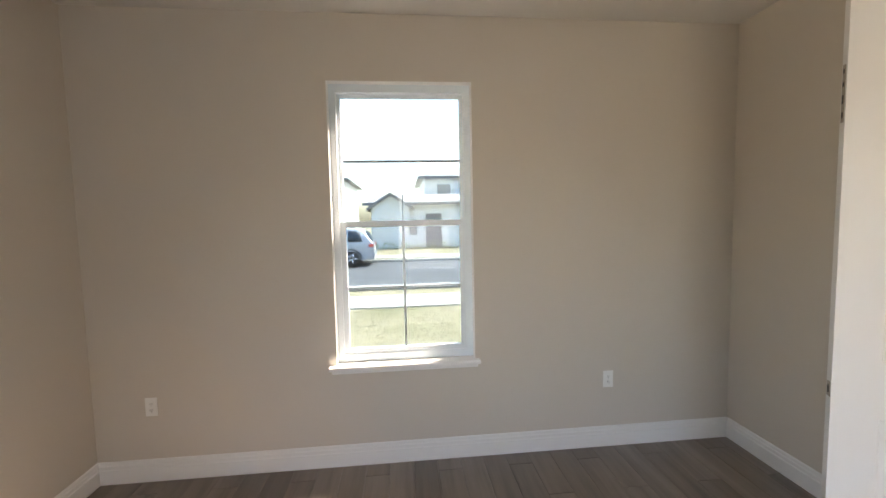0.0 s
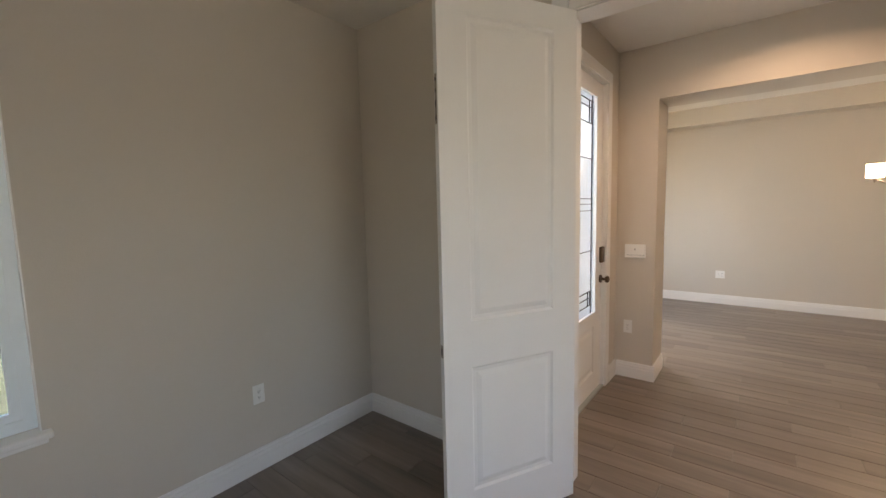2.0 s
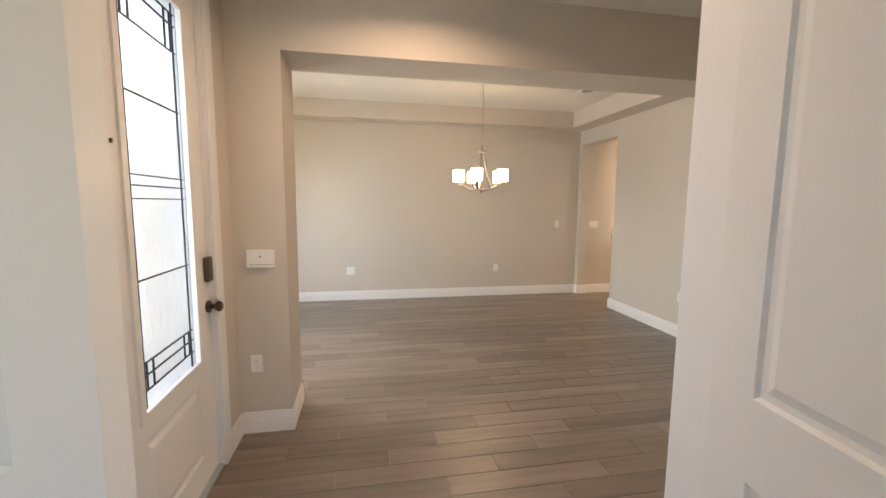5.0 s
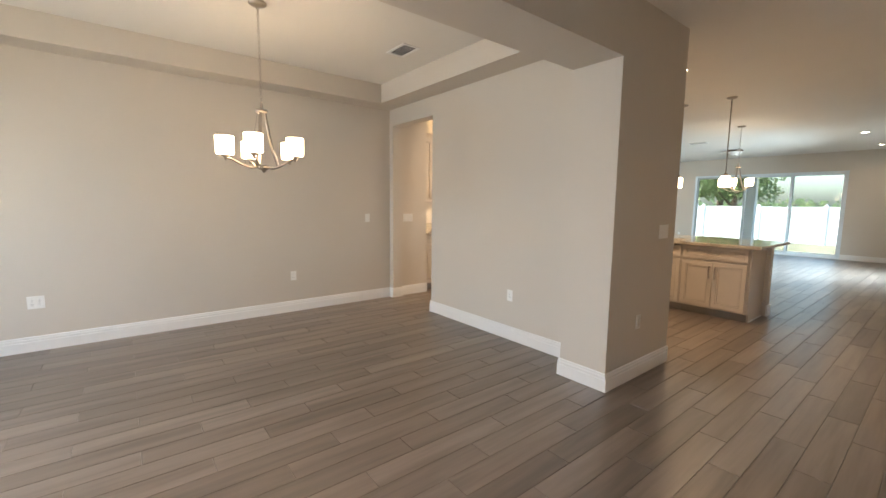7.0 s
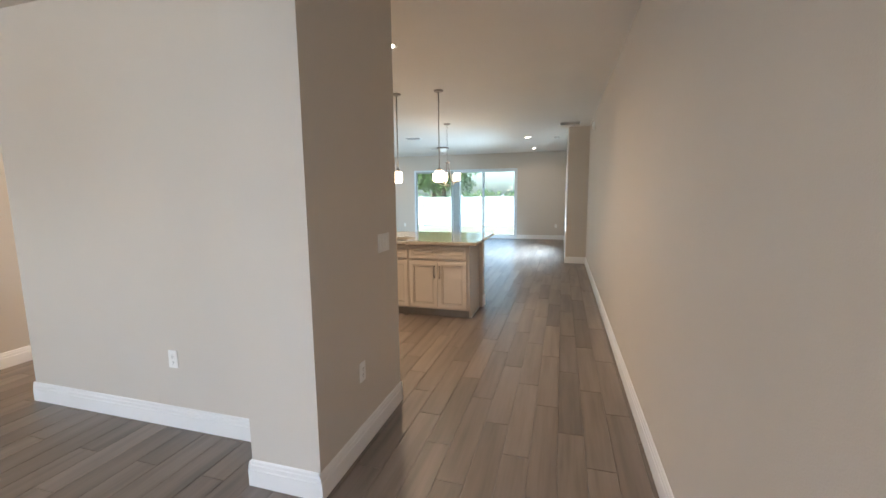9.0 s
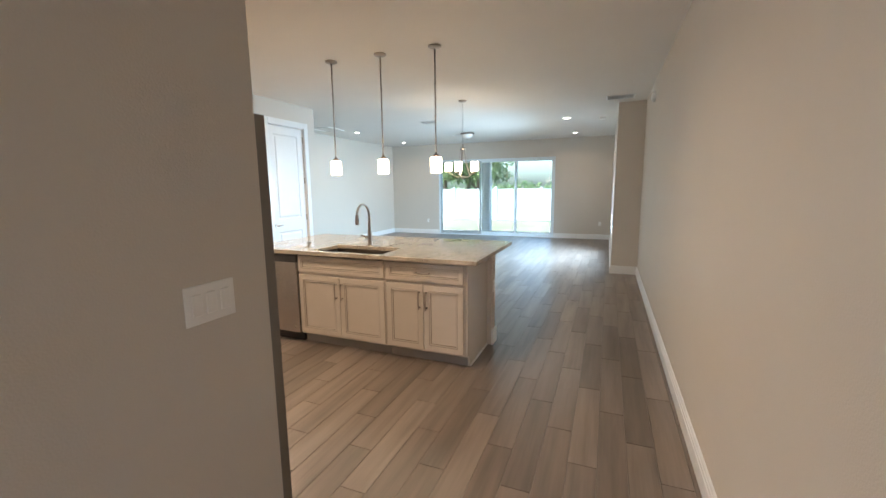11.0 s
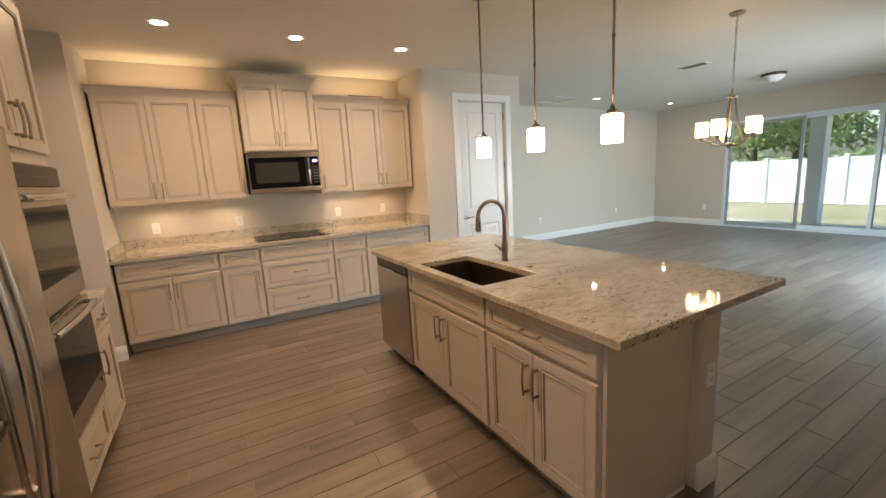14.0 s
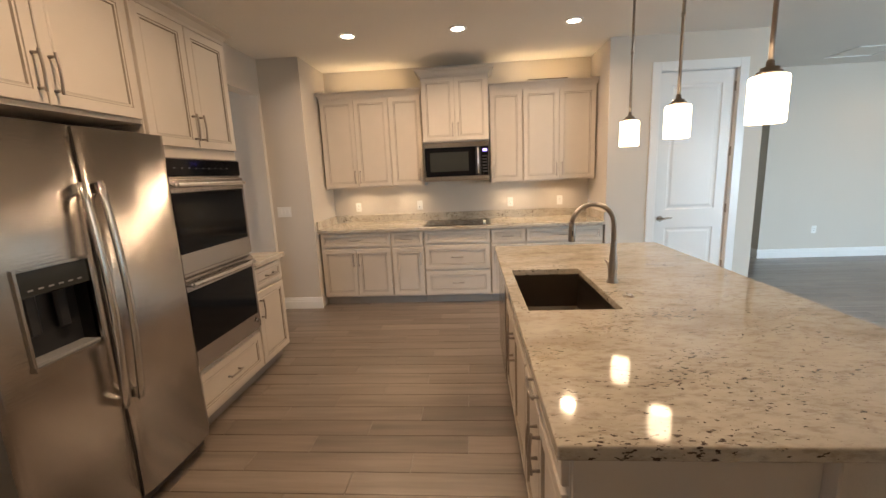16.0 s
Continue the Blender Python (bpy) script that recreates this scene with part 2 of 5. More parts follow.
def leaf_material():
    """Thin leaves that let half of the light through."""
    m, nt, b = nodes_of("leaves")
    rnd = nt.nodes.new("ShaderNodeNewGeometry").outputs["Random Per Island"]
    c = ramp_node(nt, rnd, [(0.0, (0.10, 0.16, 0.06)), (0.5, (0.15, 0.24, 0.09)), (0.85, (0.22, 0.30, 0.12)), (1.0, (0.27, 0.29, 0.12))])
    nt.links.new(c, b.inputs["Base Color"])
    b.inputs["Roughness"].default_value = 0.6
    t = nt.nodes.new("ShaderNodeBsdfTranslucent")
    nt.links.new(mix_node(nt, c, (1.0, 1.0, 0.6), 0.25), t.inputs[0])
    mx = nt.nodes.new("ShaderNodeMixShader")
    mx.inputs[0].default_value = 0.5
    nt.links.new(b.outputs[0], mx.inputs[1])
    nt.links.new(t.outputs[0], mx.inputs[2])
    nt.links.new(mx.outputs[0], nt.nodes["Material Output"].inputs[0])
    return m


LEAF = leaf_material()

# ---- building blocks ----
def box(bm, x0, x1, y0, y1, z0, z1, mi=0):
    v = [bm.verts.new(p) for p in ((x0, y0, z0), (x1, y0, z0), (x1, y1, z0), (x0, y1, z0), (x0, y0, z1), (x1, y0, z1), (x1, y1, z1), (x0, y1, z1))]
    for q in ((3, 2, 1, 0), (4, 5, 6, 7), (0, 1, 5, 4), (1, 2, 6, 5), (2, 3, 7, 6), (3, 0, 4, 7)):
        bm.faces.new([v[i] for i in q]).material_index = mi
    return bm


def rbox(x0, x1, y0, y1, z0, z1, w=0.003, seg=1):
    bm = box(bmesh.new(), x0, x1, y0, y1, z0, z1)
    bmesh.ops.bevel(bm, geom=bm.edges[:], offset=w, segments=seg, affect="EDGES", profile=0.5)
    return bm


def rings(bm, x0, x1, z0, z1, steps, back=None):
    """A panel in the xz plane that faces -y: rectangles of growing inset at depths y, joined; steps of (inset, y, material)."""
    loops = []
    for inset, y, mi in steps:
        loops.append([bm.verts.new(p) for p in ((x0 + inset, y, z0 + inset), (x1 - inset, y, z0 + inset), (x1 - inset, y, z1 - inset), (x0 + inset, y, z1 - inset))])
    for (a, b, s) in zip(loops, loops[1:], steps[1:]):
        for i in range(4):
            j = (i + 1) % 4
            bm.faces.new((a[i], a[j], b[j], b[i])).material_index = s[2]
    bm.faces.new(loops[-1]).material_index = steps[-1][2]
    if back is not None:
        bm.faces.new(loops[0][::-1])
    return bm


def lathe(bm, profile, n=24, cx=0.0, cy=0.0, mi=0, flat=False):
    """Turns a profile of (radius, z) round the z axis."""
    rows = []
    for r, z in profile:
        if r < 1e-5:
            rows.append([bm.verts.new((cx, cy, z))])
        else:
            rows.append([bm.verts.new((cx + r * math.cos(a * math.tau / n), cy + r * math.sin(a * math.tau / n), z)) for a in range(n)])
    for a, b in zip(rows, rows[1:]):
        for i in range(n):
            j = (i + 1) % n
            f = [a[i % len(a)], a[j % len(a)], b[j % len(b)], b[i % len(b)]]
            f = list(dict.fromkeys(f))
            if len(f) > 2:
                face = bm.faces.new(f)
                face.smooth, face.material_index = not flat, mi
    return bm


def tube(bm, pts, r, n=10, mi=0, flatten=1.0):
    """A round bar along a line of points; r may be one radius or a list."""
    pts = [Vector(p) for p in pts]
    rr = r if isinstance(r, (list, tuple)) else [r] * len(pts)
    prev, side = None, Vector((0.31, 0.57, 0.76))
    for i, p in enumerate(pts):
        d = (pts[min(i + 1, len(pts) - 1)] - pts[max(i - 1, 0)]).normalized()
        side = (side - d * side.dot(d))
        if side.length < 1e-4:
            side = d.orthogonal()
        side.normalize()
        up = d.cross(side)
        ring = [bm.verts.new(p + (side * math.cos(a * math.tau / n) + up * math.sin(a * math.tau / n) * flatten) * rr[i]) for a in range(n)]
        if prev:
            for a in range(n):
                f = bm.faces.new((prev[a], prev[(a + 1) % n], ring[(a + 1) % n], ring[a]))
                f.smooth, f.material_index = True, mi
        else:
            bm.faces.new(ring[::-1]).material_index = mi
        prev = ring
    bm.faces.new(prev).material_index = mi
    return bm


def arc(cx, cz, r, a0, a1, n, y=0.0):
    return [(cx + r * math.cos(radians(a0 + (a1 - a0) * i / n)), y, cz + r * math.sin(radians(a0 + (a1 - a0) * i / n))) for i in range(n + 1)]


def link_mesh(name, bm, mats):
    bmesh.ops.recalc_face_normals(bm, faces=bm.faces[:])
    me = bpy.data.meshes.new(name)
    bm.to_mesh(me)
    bm.free()
    for m in mats if isinstance(mats, (list, tuple)) else [mats]:
        me.materials.append(m)
    return new(name, me)


def part(name, bm, mats, parent, label="", m=None):
    ob = link_mesh(name, bm, mats)
    ob.parent = parent
    if m is not None:
        ob.matrix_basis = m
    if label:
        ob["label"] = label
    return ob


def thing(name, m, label, category, group="", kind=""):
    ob = new(name)
    ob.empty_display_size = 0.1
    ob.matrix_basis = m
    return tagged(ob, label, category, group, kind)


def setting(name, bm, mats, label="", category="", kind="structure"):
    return tagged(link_mesh(name, bm, mats), label, category or name.split("_")[0], "", kind)

# ---- the house ----
H = 2.79
XW, XE, XH = -1.95, 2.145, 2.305          # study's west and east faces, the hall's west face
YN, YF = 2.715, 1.41                      # study's window wall, front door wall
XO, XP = 3.875, 4.267                     # foyer's east face, the dining side of the same wall
XD, YD = 7.433, -2.816                    # dining room's east and south faces
YS = -14.446                              # the back wall with the sliding door
T = 0.16
DY0, DY1, DTOP = -0.350, 1.198, 2.44      # the study's double door


def wall(name, *boxes, label="greige painted drywall with a fine orange-peel texture"):
    bm = bmesh.new()
    for b in boxes:
        box(bm, *b)
    return setting(name, bm, WALL, label, "wall")


WX0, WX1, WZ0, WZ1 = -0.515, 0.367, 0.655, 2.40
wall("wall_study_north", (XW - T, WX0, YN, YN + T, 0, H), (WX1, XE, YN, YN + T, 0, H), (WX0, WX1, YN, YN + T, 0, WZ0), (WX0, WX1, YN, YN + T, WZ1, H))
# west and south walls carry openings added for the study's fill lamps
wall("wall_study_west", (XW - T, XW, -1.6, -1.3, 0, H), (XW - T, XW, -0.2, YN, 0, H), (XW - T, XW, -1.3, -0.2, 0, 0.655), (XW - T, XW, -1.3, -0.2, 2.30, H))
wall("wall_study_south", (XW - T, -0.2, -1.6 - T, -1.6, 0, H), (0.9, XE, -1.6 - T, -1.6, 0, H), (-0.2, 0.9, -1.6 - T, -1.6, 0, 0.655), (-0.2, 0.9, -1.6 - T, -1.6, 2.30, H))
wall("wall_study_east", (XE, XH, DY1, YN + T, 0, H), (XE, XH, -1.6 - T, DY0, 0, H), (XE, XH, DY0, DY1, DTOP + 0.02, H))
FX0, FX1, FTOP = 2.665, 3.565, 2.485
wall("wall_front", (XH, FX0, YF, YF + T, 0, H), (FX1, XP, YF, YF + T, 0, H), (FX0, FX1, YF, YF + T, FTOP, H))
OY0, OY1, OTOP = -2.51, 1.10, 2.365
wall("wall_foyer_east", (XO, XP, OY1, YF, 0, H))
wall("wall_header", (XO, XP, OY0, OY1, OTOP, H))
wall("wall_pier", (XO, XP, -2.97, OY0, 0, H), (XO, 3.99, -3.51, -2.97, 0, H))
PX0, PX1, PTOP = 6.425, 7.35, 2.42
wall("wall_dining_south", (XP, PX0, -2.97, YD, 0, 2.9), (PX1, XD + T, -2.97, YD, 0, 2.9), (PX0, PX1, -2.97, YD, PTOP, 2.9))
wall("wall_dining_east", (XD, XD + T, YD, YN + T, 0, 2.9))
DWX0, DWX1 = 5.0, 6.5
wall("wall_dining_north", (XP - 0.2, DWX0, YN, YN + T, 0, 2.9), (DWX1, XD, YN, YN + T, 0, 2.9), (DWX0, DWX1, YN, YN + T, 0, 0.62), (DWX0, DWX1, YN, YN + T, 2.3, 2.9))
wall("wall_dining_west", (XP - 0.2, XP, YF + T, YN, 0, 2.9))
wall("wall_hall_west", (XH - 0.15, XH, -9.81, -1.6 - T, 0, H))
# opening added in the hidden west face for the great room's fill lamp
wall("wall_jog", (XH - 0.15, 2.71, -10.5, -9.81, 0, H), (XH - 0.15, 2.71, YS, -12.1, 0, H), (XH - 0.15, 2.71, -12.1, -10.5, 0, 0.6), (XH - 0.15, 2.71, -12.1, -10.5, 2.2, H))
KX, KB, KN, KS = 7.40, 8.16, -3.43, -6.69
wall("wall_kitchen_stub", (KX, KB, KN, -2.97, 0, H))
wall("wall_kitchen_east", (KB, KB + T, KS, -2.97, 0, H))
PWX, PY0, PY1, PDT = 7.47, -7.19, -7.98, 2.45
PEND = -8.24
wall("wall_pantry", (PWX, PWX + 0.12, PY0, KS, 0, H), (PWX, PWX + 0.12, PEND, PY1, 0, H), (PWX, PWX + 0.12, PY1, PY0, PDT, H), (PWX + 0.12, KB + T, KS - 0.12, KS, 0, H), (PWX + 0.12, 10.9, PEND, PEND + 0.12, 0, H), (PWX + 0.12, PWX + 0.9, PY0 + 0.3, PY0 + 0.34, 0, H), (8.6, 8.64, PEND + 0.12, KS - 0.12, 0, H))
GX = 9.40
wall("wall_great_east", (GX, GX + T, YS, -9.62, 0, H), (GX + T, 10.9, -9.62 - T, -9.62, 0, H), (10.9, 11.06, -9.62 - T, PEND + 0.12, 0, H))
SX0, SX1, STOP = 4.215, 7.775, 2.30
wall("wall_back", (2.71, SX0, YS - 0.2, YS, 0, H), (SX1, GX + T, YS - 0.2, YS, 0, H), (SX0, SX1, YS - 0.2, YS, STOP, H))

# ceilings
bm = bmesh.new()
for b in ((XW - T, XE + T, -1.6 - T, YN + T, H, H + 0.12), (XH, XO, -2.97, YF + T, H, H + 0.12), (XO, XP, -2.97, YF + T, H, H + 0.12), (XH - 0.15, 11.06, YS - 0.2, -2.97, H, H + 0.12)):
    box(bm, *b)
setting("ceiling", bm, CEIL, "white knockdown-textured ceiling", "ceiling")
SO = 0.30
for q in ((XP, XD, YD, YD + SO), (XD - SO, XD, YD + SO, YN), (XP, XD - SO, YN - SO, YN)):
    setting("ceiling_soffit", box(bmesh.new(), *q, 2.64, 2.872), WALL, "greige drywall soffit round a raised tray ceiling", "soffit")
setting("ceiling_dining", box(bmesh.new(), XP - 0.2, XD + T, -2.97, YN + T, 2.872, 2.99), CEIL, "white raised tray ceiling", "ceiling")

# baseboards
def baseboard(x0, y0, x1, y1):
    """White moulded skirting along a wall's foot, standing out to the left of its direction."""
    d = Vector((x1 - x0, y1 - y0, 0))
    ln = d.length
    prof = [(0, 0), (0.016, 0), (0.016, 0.088), (0.0125, 0.092), (0.0125, 0.112), (0.009, 0.116), (0.008, 0.130), (0.003, 0.137), (0, 0.137)]
    bm = bmesh.new()
    a = [bm.verts.new((0, y, z)) for y, z in prof]
    b = [bm.verts.new((ln, y, z)) for y, z in prof]
    for i in range(len(prof)):
        j = (i + 1) % len(prof)
        bm.faces.new((a[i], a[j], b[j], b[i]))
    bm.faces.new(a), bm.faces.new(b[::-1])
    ob = setting("baseboard", bm, TRIM, "white moulded baseboard along the wall's foot", "baseboard")
    ob.matrix_basis = pose(x0, y0, 0.001, 0, 0, math.degrees(math.atan2(d.y, d.x)))
    return ob


B = 0.016
for seg in (
    (XE, YN, XW, YN), (XW, YN, XW, -1.6), (XE, DY1 + 0.09, XE, YN - B), (XE, -1.6, XE, DY0 - 0.09),
    (FX0 - 0.09, YF, XH, YF), (XO, YF, FX1 + 0.09, YF), (XO, OY1 - B, XO, YF - B), (XP, OY1, XO, OY1), (XP, YF, XP, OY1),
    (XO, -3.51, XO, OY0 + B), (XO, OY0, XP, OY0), (XP, OY0 + B, XP, YD), (XO - B, -3.51, 3.99, -3.51),
    (XP, YD, PX0 + B, YD), (PX0, YD, PX0, -2.97), (PX1, -2.97, PX1, YD), (PX1 - B, YD, XD, YD), (XD, YD, XD, YN),
    (KX, KN - B, KX, -2.97), (XH, -0.43, XH, -9.81), (XH, -9.81, 2.71, -9.81), (2.71, -9.81 + B, 2.71, YS),
    (2.71, YS, SX0, YS), (SX1, YS, GX, YS), (GX, YS, GX, -9.62 + B), (GX, -9.62, 10.9, -9.62),
    (PWX, PY0 + 0.08, PWX, KS), (PWX, PEND - B, PWX, PY1 - 0.08), (10.9, PEND, PWX, PEND), (XH, DY1 + 0.09, XH, YF),
):
    x0, y0, x1, y1 = seg
    baseboard(x0, y0, x1, y1)


def casing(name, width, height, depth, m, label, both=True, w=0.075):
    """A door's lining and its trim; local x across the opening from 0, y through the wall from 0 (front) to depth."""
    c = thing(name, m, label, "door frame", "", "structure")
    part("lining", rbox(0, 0.018, 0, depth, 0, height, 0.001), TRIM, c)
    part("lining", rbox(width - 0.018, width, 0, depth, 0, height, 0.001), TRIM, c)
    part("lining", rbox(0.018, width - 0.018, 0, depth, height - 0.018, height, 0.001), TRIM, c)
    for face in ((-0.016, 0.001, 1), (depth - 0.001, depth + 0.016, -1))[: 2 if both else 1]:
        for a, b, z0, z1 in ((-w, 0.012, 0, height + w), (width - 0.012, width + w, 0, height + w), (0.012, width - 0.012, height - 0.012, height + w)):
            bm = rbox(a, b, face[0], face[1], z0, z1, 0.005, 2)
            part("trim", bm, TRIM, c)
    return c


casing("door_frame_study", DY1 - DY0, DTOP + 0.018, XH - XE - 0.013, pose(XE, DY1, 0, 0, 0, -90), "white painted door lining and trim of the double doorway")
casing("door_frame_front", FX1 - FX0, FTOP, T, pose(FX0, YF, 0), "white painted frame of the front door", both=False)
casing("door_frame_pantry", PY0 - PY1, PDT, 0.12, pose(PWX, PY0, 0, 0, 0, -90), "white painted frame of the pantry door", both=False)


# ---- doors ----
def door_leaf(parent, w, h, t=0.035, panels=((0.21, 0.800), (1.010, 2.31)), stile=0.135, mat=None):
    mat = mat or DOORP
    bm = bmesh.new()
    zs = [0] + [z for p in panels for z in p] + [h]
    box(bm, 0, stile, 0, t, 0, h), box(bm, w - stile, w, 0, t, 0, h)
    for a, b in zip(zs[0::2], zs[1::2]):
        box(bm, stile, w - stile, 0, t, a, b)
    part("slab", bm, mat, parent)
    for z0, z1 in panels:
        bm = bmesh.new()
        rings(bm, stile, w - stile, z0, z1, [(0, 0, 0), (0.010, 0.008, 0), (0.026, 0.009, 0), (0.050, 0.002, 0)])
        bm2 = bmesh.new()
        rings(bm2, stile, w - stile, z0, z1, [(0, t, 0), (0.010, t - 0.008, 0), (0.026, t - 0.009, 0), (0.050, t - 0.002, 0)])
        me = bpy.data.meshes.new("half")
        bm2.to_mesh(me)
        bm.from_mesh(me)
        part("panel", bm, mat, parent)


def lever(parent, x, z, y, out, way, mat):
    """A lever handle with a round rose: out is -1 towards -y, way the side to which the lever points."""
    bm = bmesh.new()
    tube(bm, [(x, y, z), (x, y + out * 0.011, z)], 0.032, 20)
    tube(bm, [(x, y + out * 0.01, z), (x, y + out * 0.05, z)], 0.011, 12)
    pts = [(x - way * 0.008, y + out * 0.052, z), (x + way * 0.03, y + out * 0.056, z + 0.002), (x + way * 0.065, y + out * 0.053, z + 0.008), (x + way * 0.095, y + out * 0.046, z + 0.004), (x + way * 0.115, y + out * 0.041, z + 0.013)]
    tube(bm, pts, [0.012, 0.011, 0.010, 0.009, 0.004], 10)
    part("door_handle", bm, mat, parent, "satin nickel lever handle")


LW = 0.726
HINGE = NICKEL
# the leaf by the front door stands open past a right angle; local x runs from its hinge to its latch, and local y to its far face
left = thing("door_1", pose(2.135, 1.173, 0.012, 0, 0, 152.3), "white two-panel interior door leaf, swung wide open", "door", "study double door", "structure")
door_leaf(left, LW, 2.42)
part("latch_plate", rbox(LW - 0.001, LW + 0.002, 0.006, 0.030, 0.862, 0.918, 0.001), NICKEL, left)
part("latch_hole", rbox(LW + 0.0015, LW + 0.0028, 0.012, 0.024, 0.876, 0.904, 0.001), DARKM, left)
bm = bmesh.new()
box(bm, LW - 0.001, LW + 0.002, 0.010, 0.026, 1.86, 2.06)
part("flush_bolt", bm, NICKEL, left, "nickel flush bolt in the door's edge")
bm = bmesh.new()
for z0, z1 in ((1.875, 1.895), (1.925, 1.955), (1.985, 2.00), (2.03, 2.045)):
    box(bm, LW + 0.0015, LW + 0.003, 0.013, 0.023, z0, z1)
part("bolt_slot", bm, DARKM, left)
right = thing("door_2", pose(2.128, -0.300, 0.012, 0, 0, 172.8), "white two-panel interior door leaf with a nickel lever, swung open", "door", "study double door", "structure")
RW = 0.660
door_leaf(right, RW, 2.42)
lever(right, RW - 0.06, 0.940, 0.0, -1, -1, NICKEL)
lever(right, RW - 0.06, 0.940, 0.035, 1, -1, NICKEL)
part("latch_plate", rbox(RW - 0.001, RW + 0.002, 0.005, 0.030, 0.912, 0.968, 0.001), NICKEL, right)
part("latch_bolt", rbox(RW + 0.001, RW + 0.011, 0.011, 0.024, 0.927, 0.953, 0.003), NICKEL, right)

front = thing("door_3", pose(FX0 + 0.02, YF + 0.03, 0.012), "white front door with a tall leaded glass light", "door", "", "structure")
FW, FH = FX1 - FX0 - 0.04, FTOP - 0.035
GZ0, GZ1, GA, GB = 0.66, 2.33, 0.17, 0.69
bm = bmesh.new()
box(bm, 0, GA, 0, 0.045, 0, FH), box(bm, GB, FW, 0, 0.045, 0, FH), box(bm, GA, GB, 0, 0.045, GZ1, FH)
box(bm, GA, GB, 0, 0.045, 0.55, GZ0), box(bm, GA, GB, 0, 0.045, 0, 0.16)
part("slab", bm, DOORP, front)
bm = bmesh.new()
rings(bm, GA, GB, 0.16, 0.55, [(0, 0, 0), (0.012, 0.008, 0), (0.028, 0.009, 0), (0.055, 0.001, 0)])
part("panel", bm, DOORP, front)
bm = bmesh.new()
box(bm, GA - 0.028, GA + 0.006, -0.010, 0, GZ0 - 0.028, GZ1 + 0.028), box(bm, GB - 0.006, GB + 0.028, -0.010, 0, GZ0 - 0.028, GZ1 + 0.028)
box(bm, GA + 0.006, GB - 0.006, -0.010, 0, GZ1 - 0.006, GZ1 + 0.028), box(bm, GA + 0.006, GB - 0.006, -0.010, 0, GZ0 - 0.028, GZ0 + 0.006)
part("glass_frame", bm, DOORP, front)
ob = part("glass_light", box(bmesh.new(), GA, GB, 0.016, 0.024, GZ0, GZ1), DGLASS, front, "textured privacy glass")
ob.visible_shadow = False
bm = bmesh.new()
def came(xa, xb, za, zb):
    box(bm, xa, xb, 0.009, 0.017, za, zb)
for z in (2.285, 2.235, 2.12, 1.86, 1.56, 1.52, 1.47, 1.16, 0.84, 0.79, 0.73):
    came(GA + 0.03, GB - 0.03, z - 0.0025, z + 0.0025)
for x in (GA + 0.07, GA + 0.12, GB - 0.12, GB - 0.07):
    came(x - 0.002, x + 0.002, 2.12, 2.285), came(x - 0.002, x + 0.002, 0.73, 0.84)
for x in (GA + 0.05, GB - 0.05):
    came(x - 0.002, x + 0.002, GZ0, GZ1)
part("leading", bm, LEAD, front, "dark lead came lines")
bm = rbox(0.80, 0.862, -0.028, 0, 1.045, 1.175, 0.008, 2)
lock = part("smart_lock", bm, BRONZE, front, "dark bronze keypad deadbolt")
bm = bmesh.new()
tube(bm, [(0.832, 0, 0.91), (0.832, -0.012, 0.91)], 0.032, 18)
tube(bm, [(0.832, -0.012, 0.91), (0.832, -0.045, 0.91)], 0.012, 12)
tube(bm, [(0.832, -0.04, 0.91), (0.832, -0.052, 0.91), (0.832, -0.066, 0.91), (0.832, -0.074, 0.91)], [0.018, 0.028, 0.027, 0.015], 16)
part("door_handle", bm, BRONZE, front, "bronze round knob")
part("peephole", lathe(bmesh.new(), [(0.008, 0), (0.008, 0.004), (0, 0.004)], 12), BRONZE, front, "", pose(0.10, -0.001, 1.66, 90))
part("threshold", rbox(0.0, FW, -0.03, 0.12, -0.011, 0.006, 0.003), ALU, front)

pantry = thing("door_4", pose(PWX + 0.03, PY0 - 0.022, 0.012, 0, 0, -90), "white two-panel pantry door, closed, with a nickel lever", "door", "", "structure")
door_leaf(pantry, PY0 - PY1 - 0.044, PDT - 0.035, panels=((0.21, 0.80), (1.0, 2.29)), stile=0.12)
lever(pantry, 0.065, 0.905, 0.0, -1, 1, NICKEL)
for z in (0.33, 0.95, 1.55, 2.2):
    bm = rbox(PY0 - PY1 - 0.052, PY0 - PY1 - 0.036, -0.012, 0.0, z, z + 0.095, 0.003)
    part("hinge", bm, NICKEL, pantry)

# ---- study window ----
win = thing("window_1", pose(0, YN, 0), "white vinyl single-hung window with a grid in its lower sash", "window", "", "structure")
def bar(parent, name, mat, *b):
    return part(name, rbox(*b, 0.003), mat, parent)
F0, F1 = 0.055, 0.135
frame_ob = part("window_frame", (lambda b: (box(b, WX0, WX0 + 0.045, F0, F1, WZ0, WZ1), box(b, WX1 - 0.045, WX1, F0, F1, WZ0, WZ1), box(b, WX0 + 0.045, WX1 - 0.045, F0, F1, WZ1 - 0.05, WZ1), box(b, WX0 + 0.045, WX1 - 0.045, F0, F1, WZ0, WZ0 + 0.05), b)[-1])(bmesh.new()), FRAMEW, win)
MR = 1.525
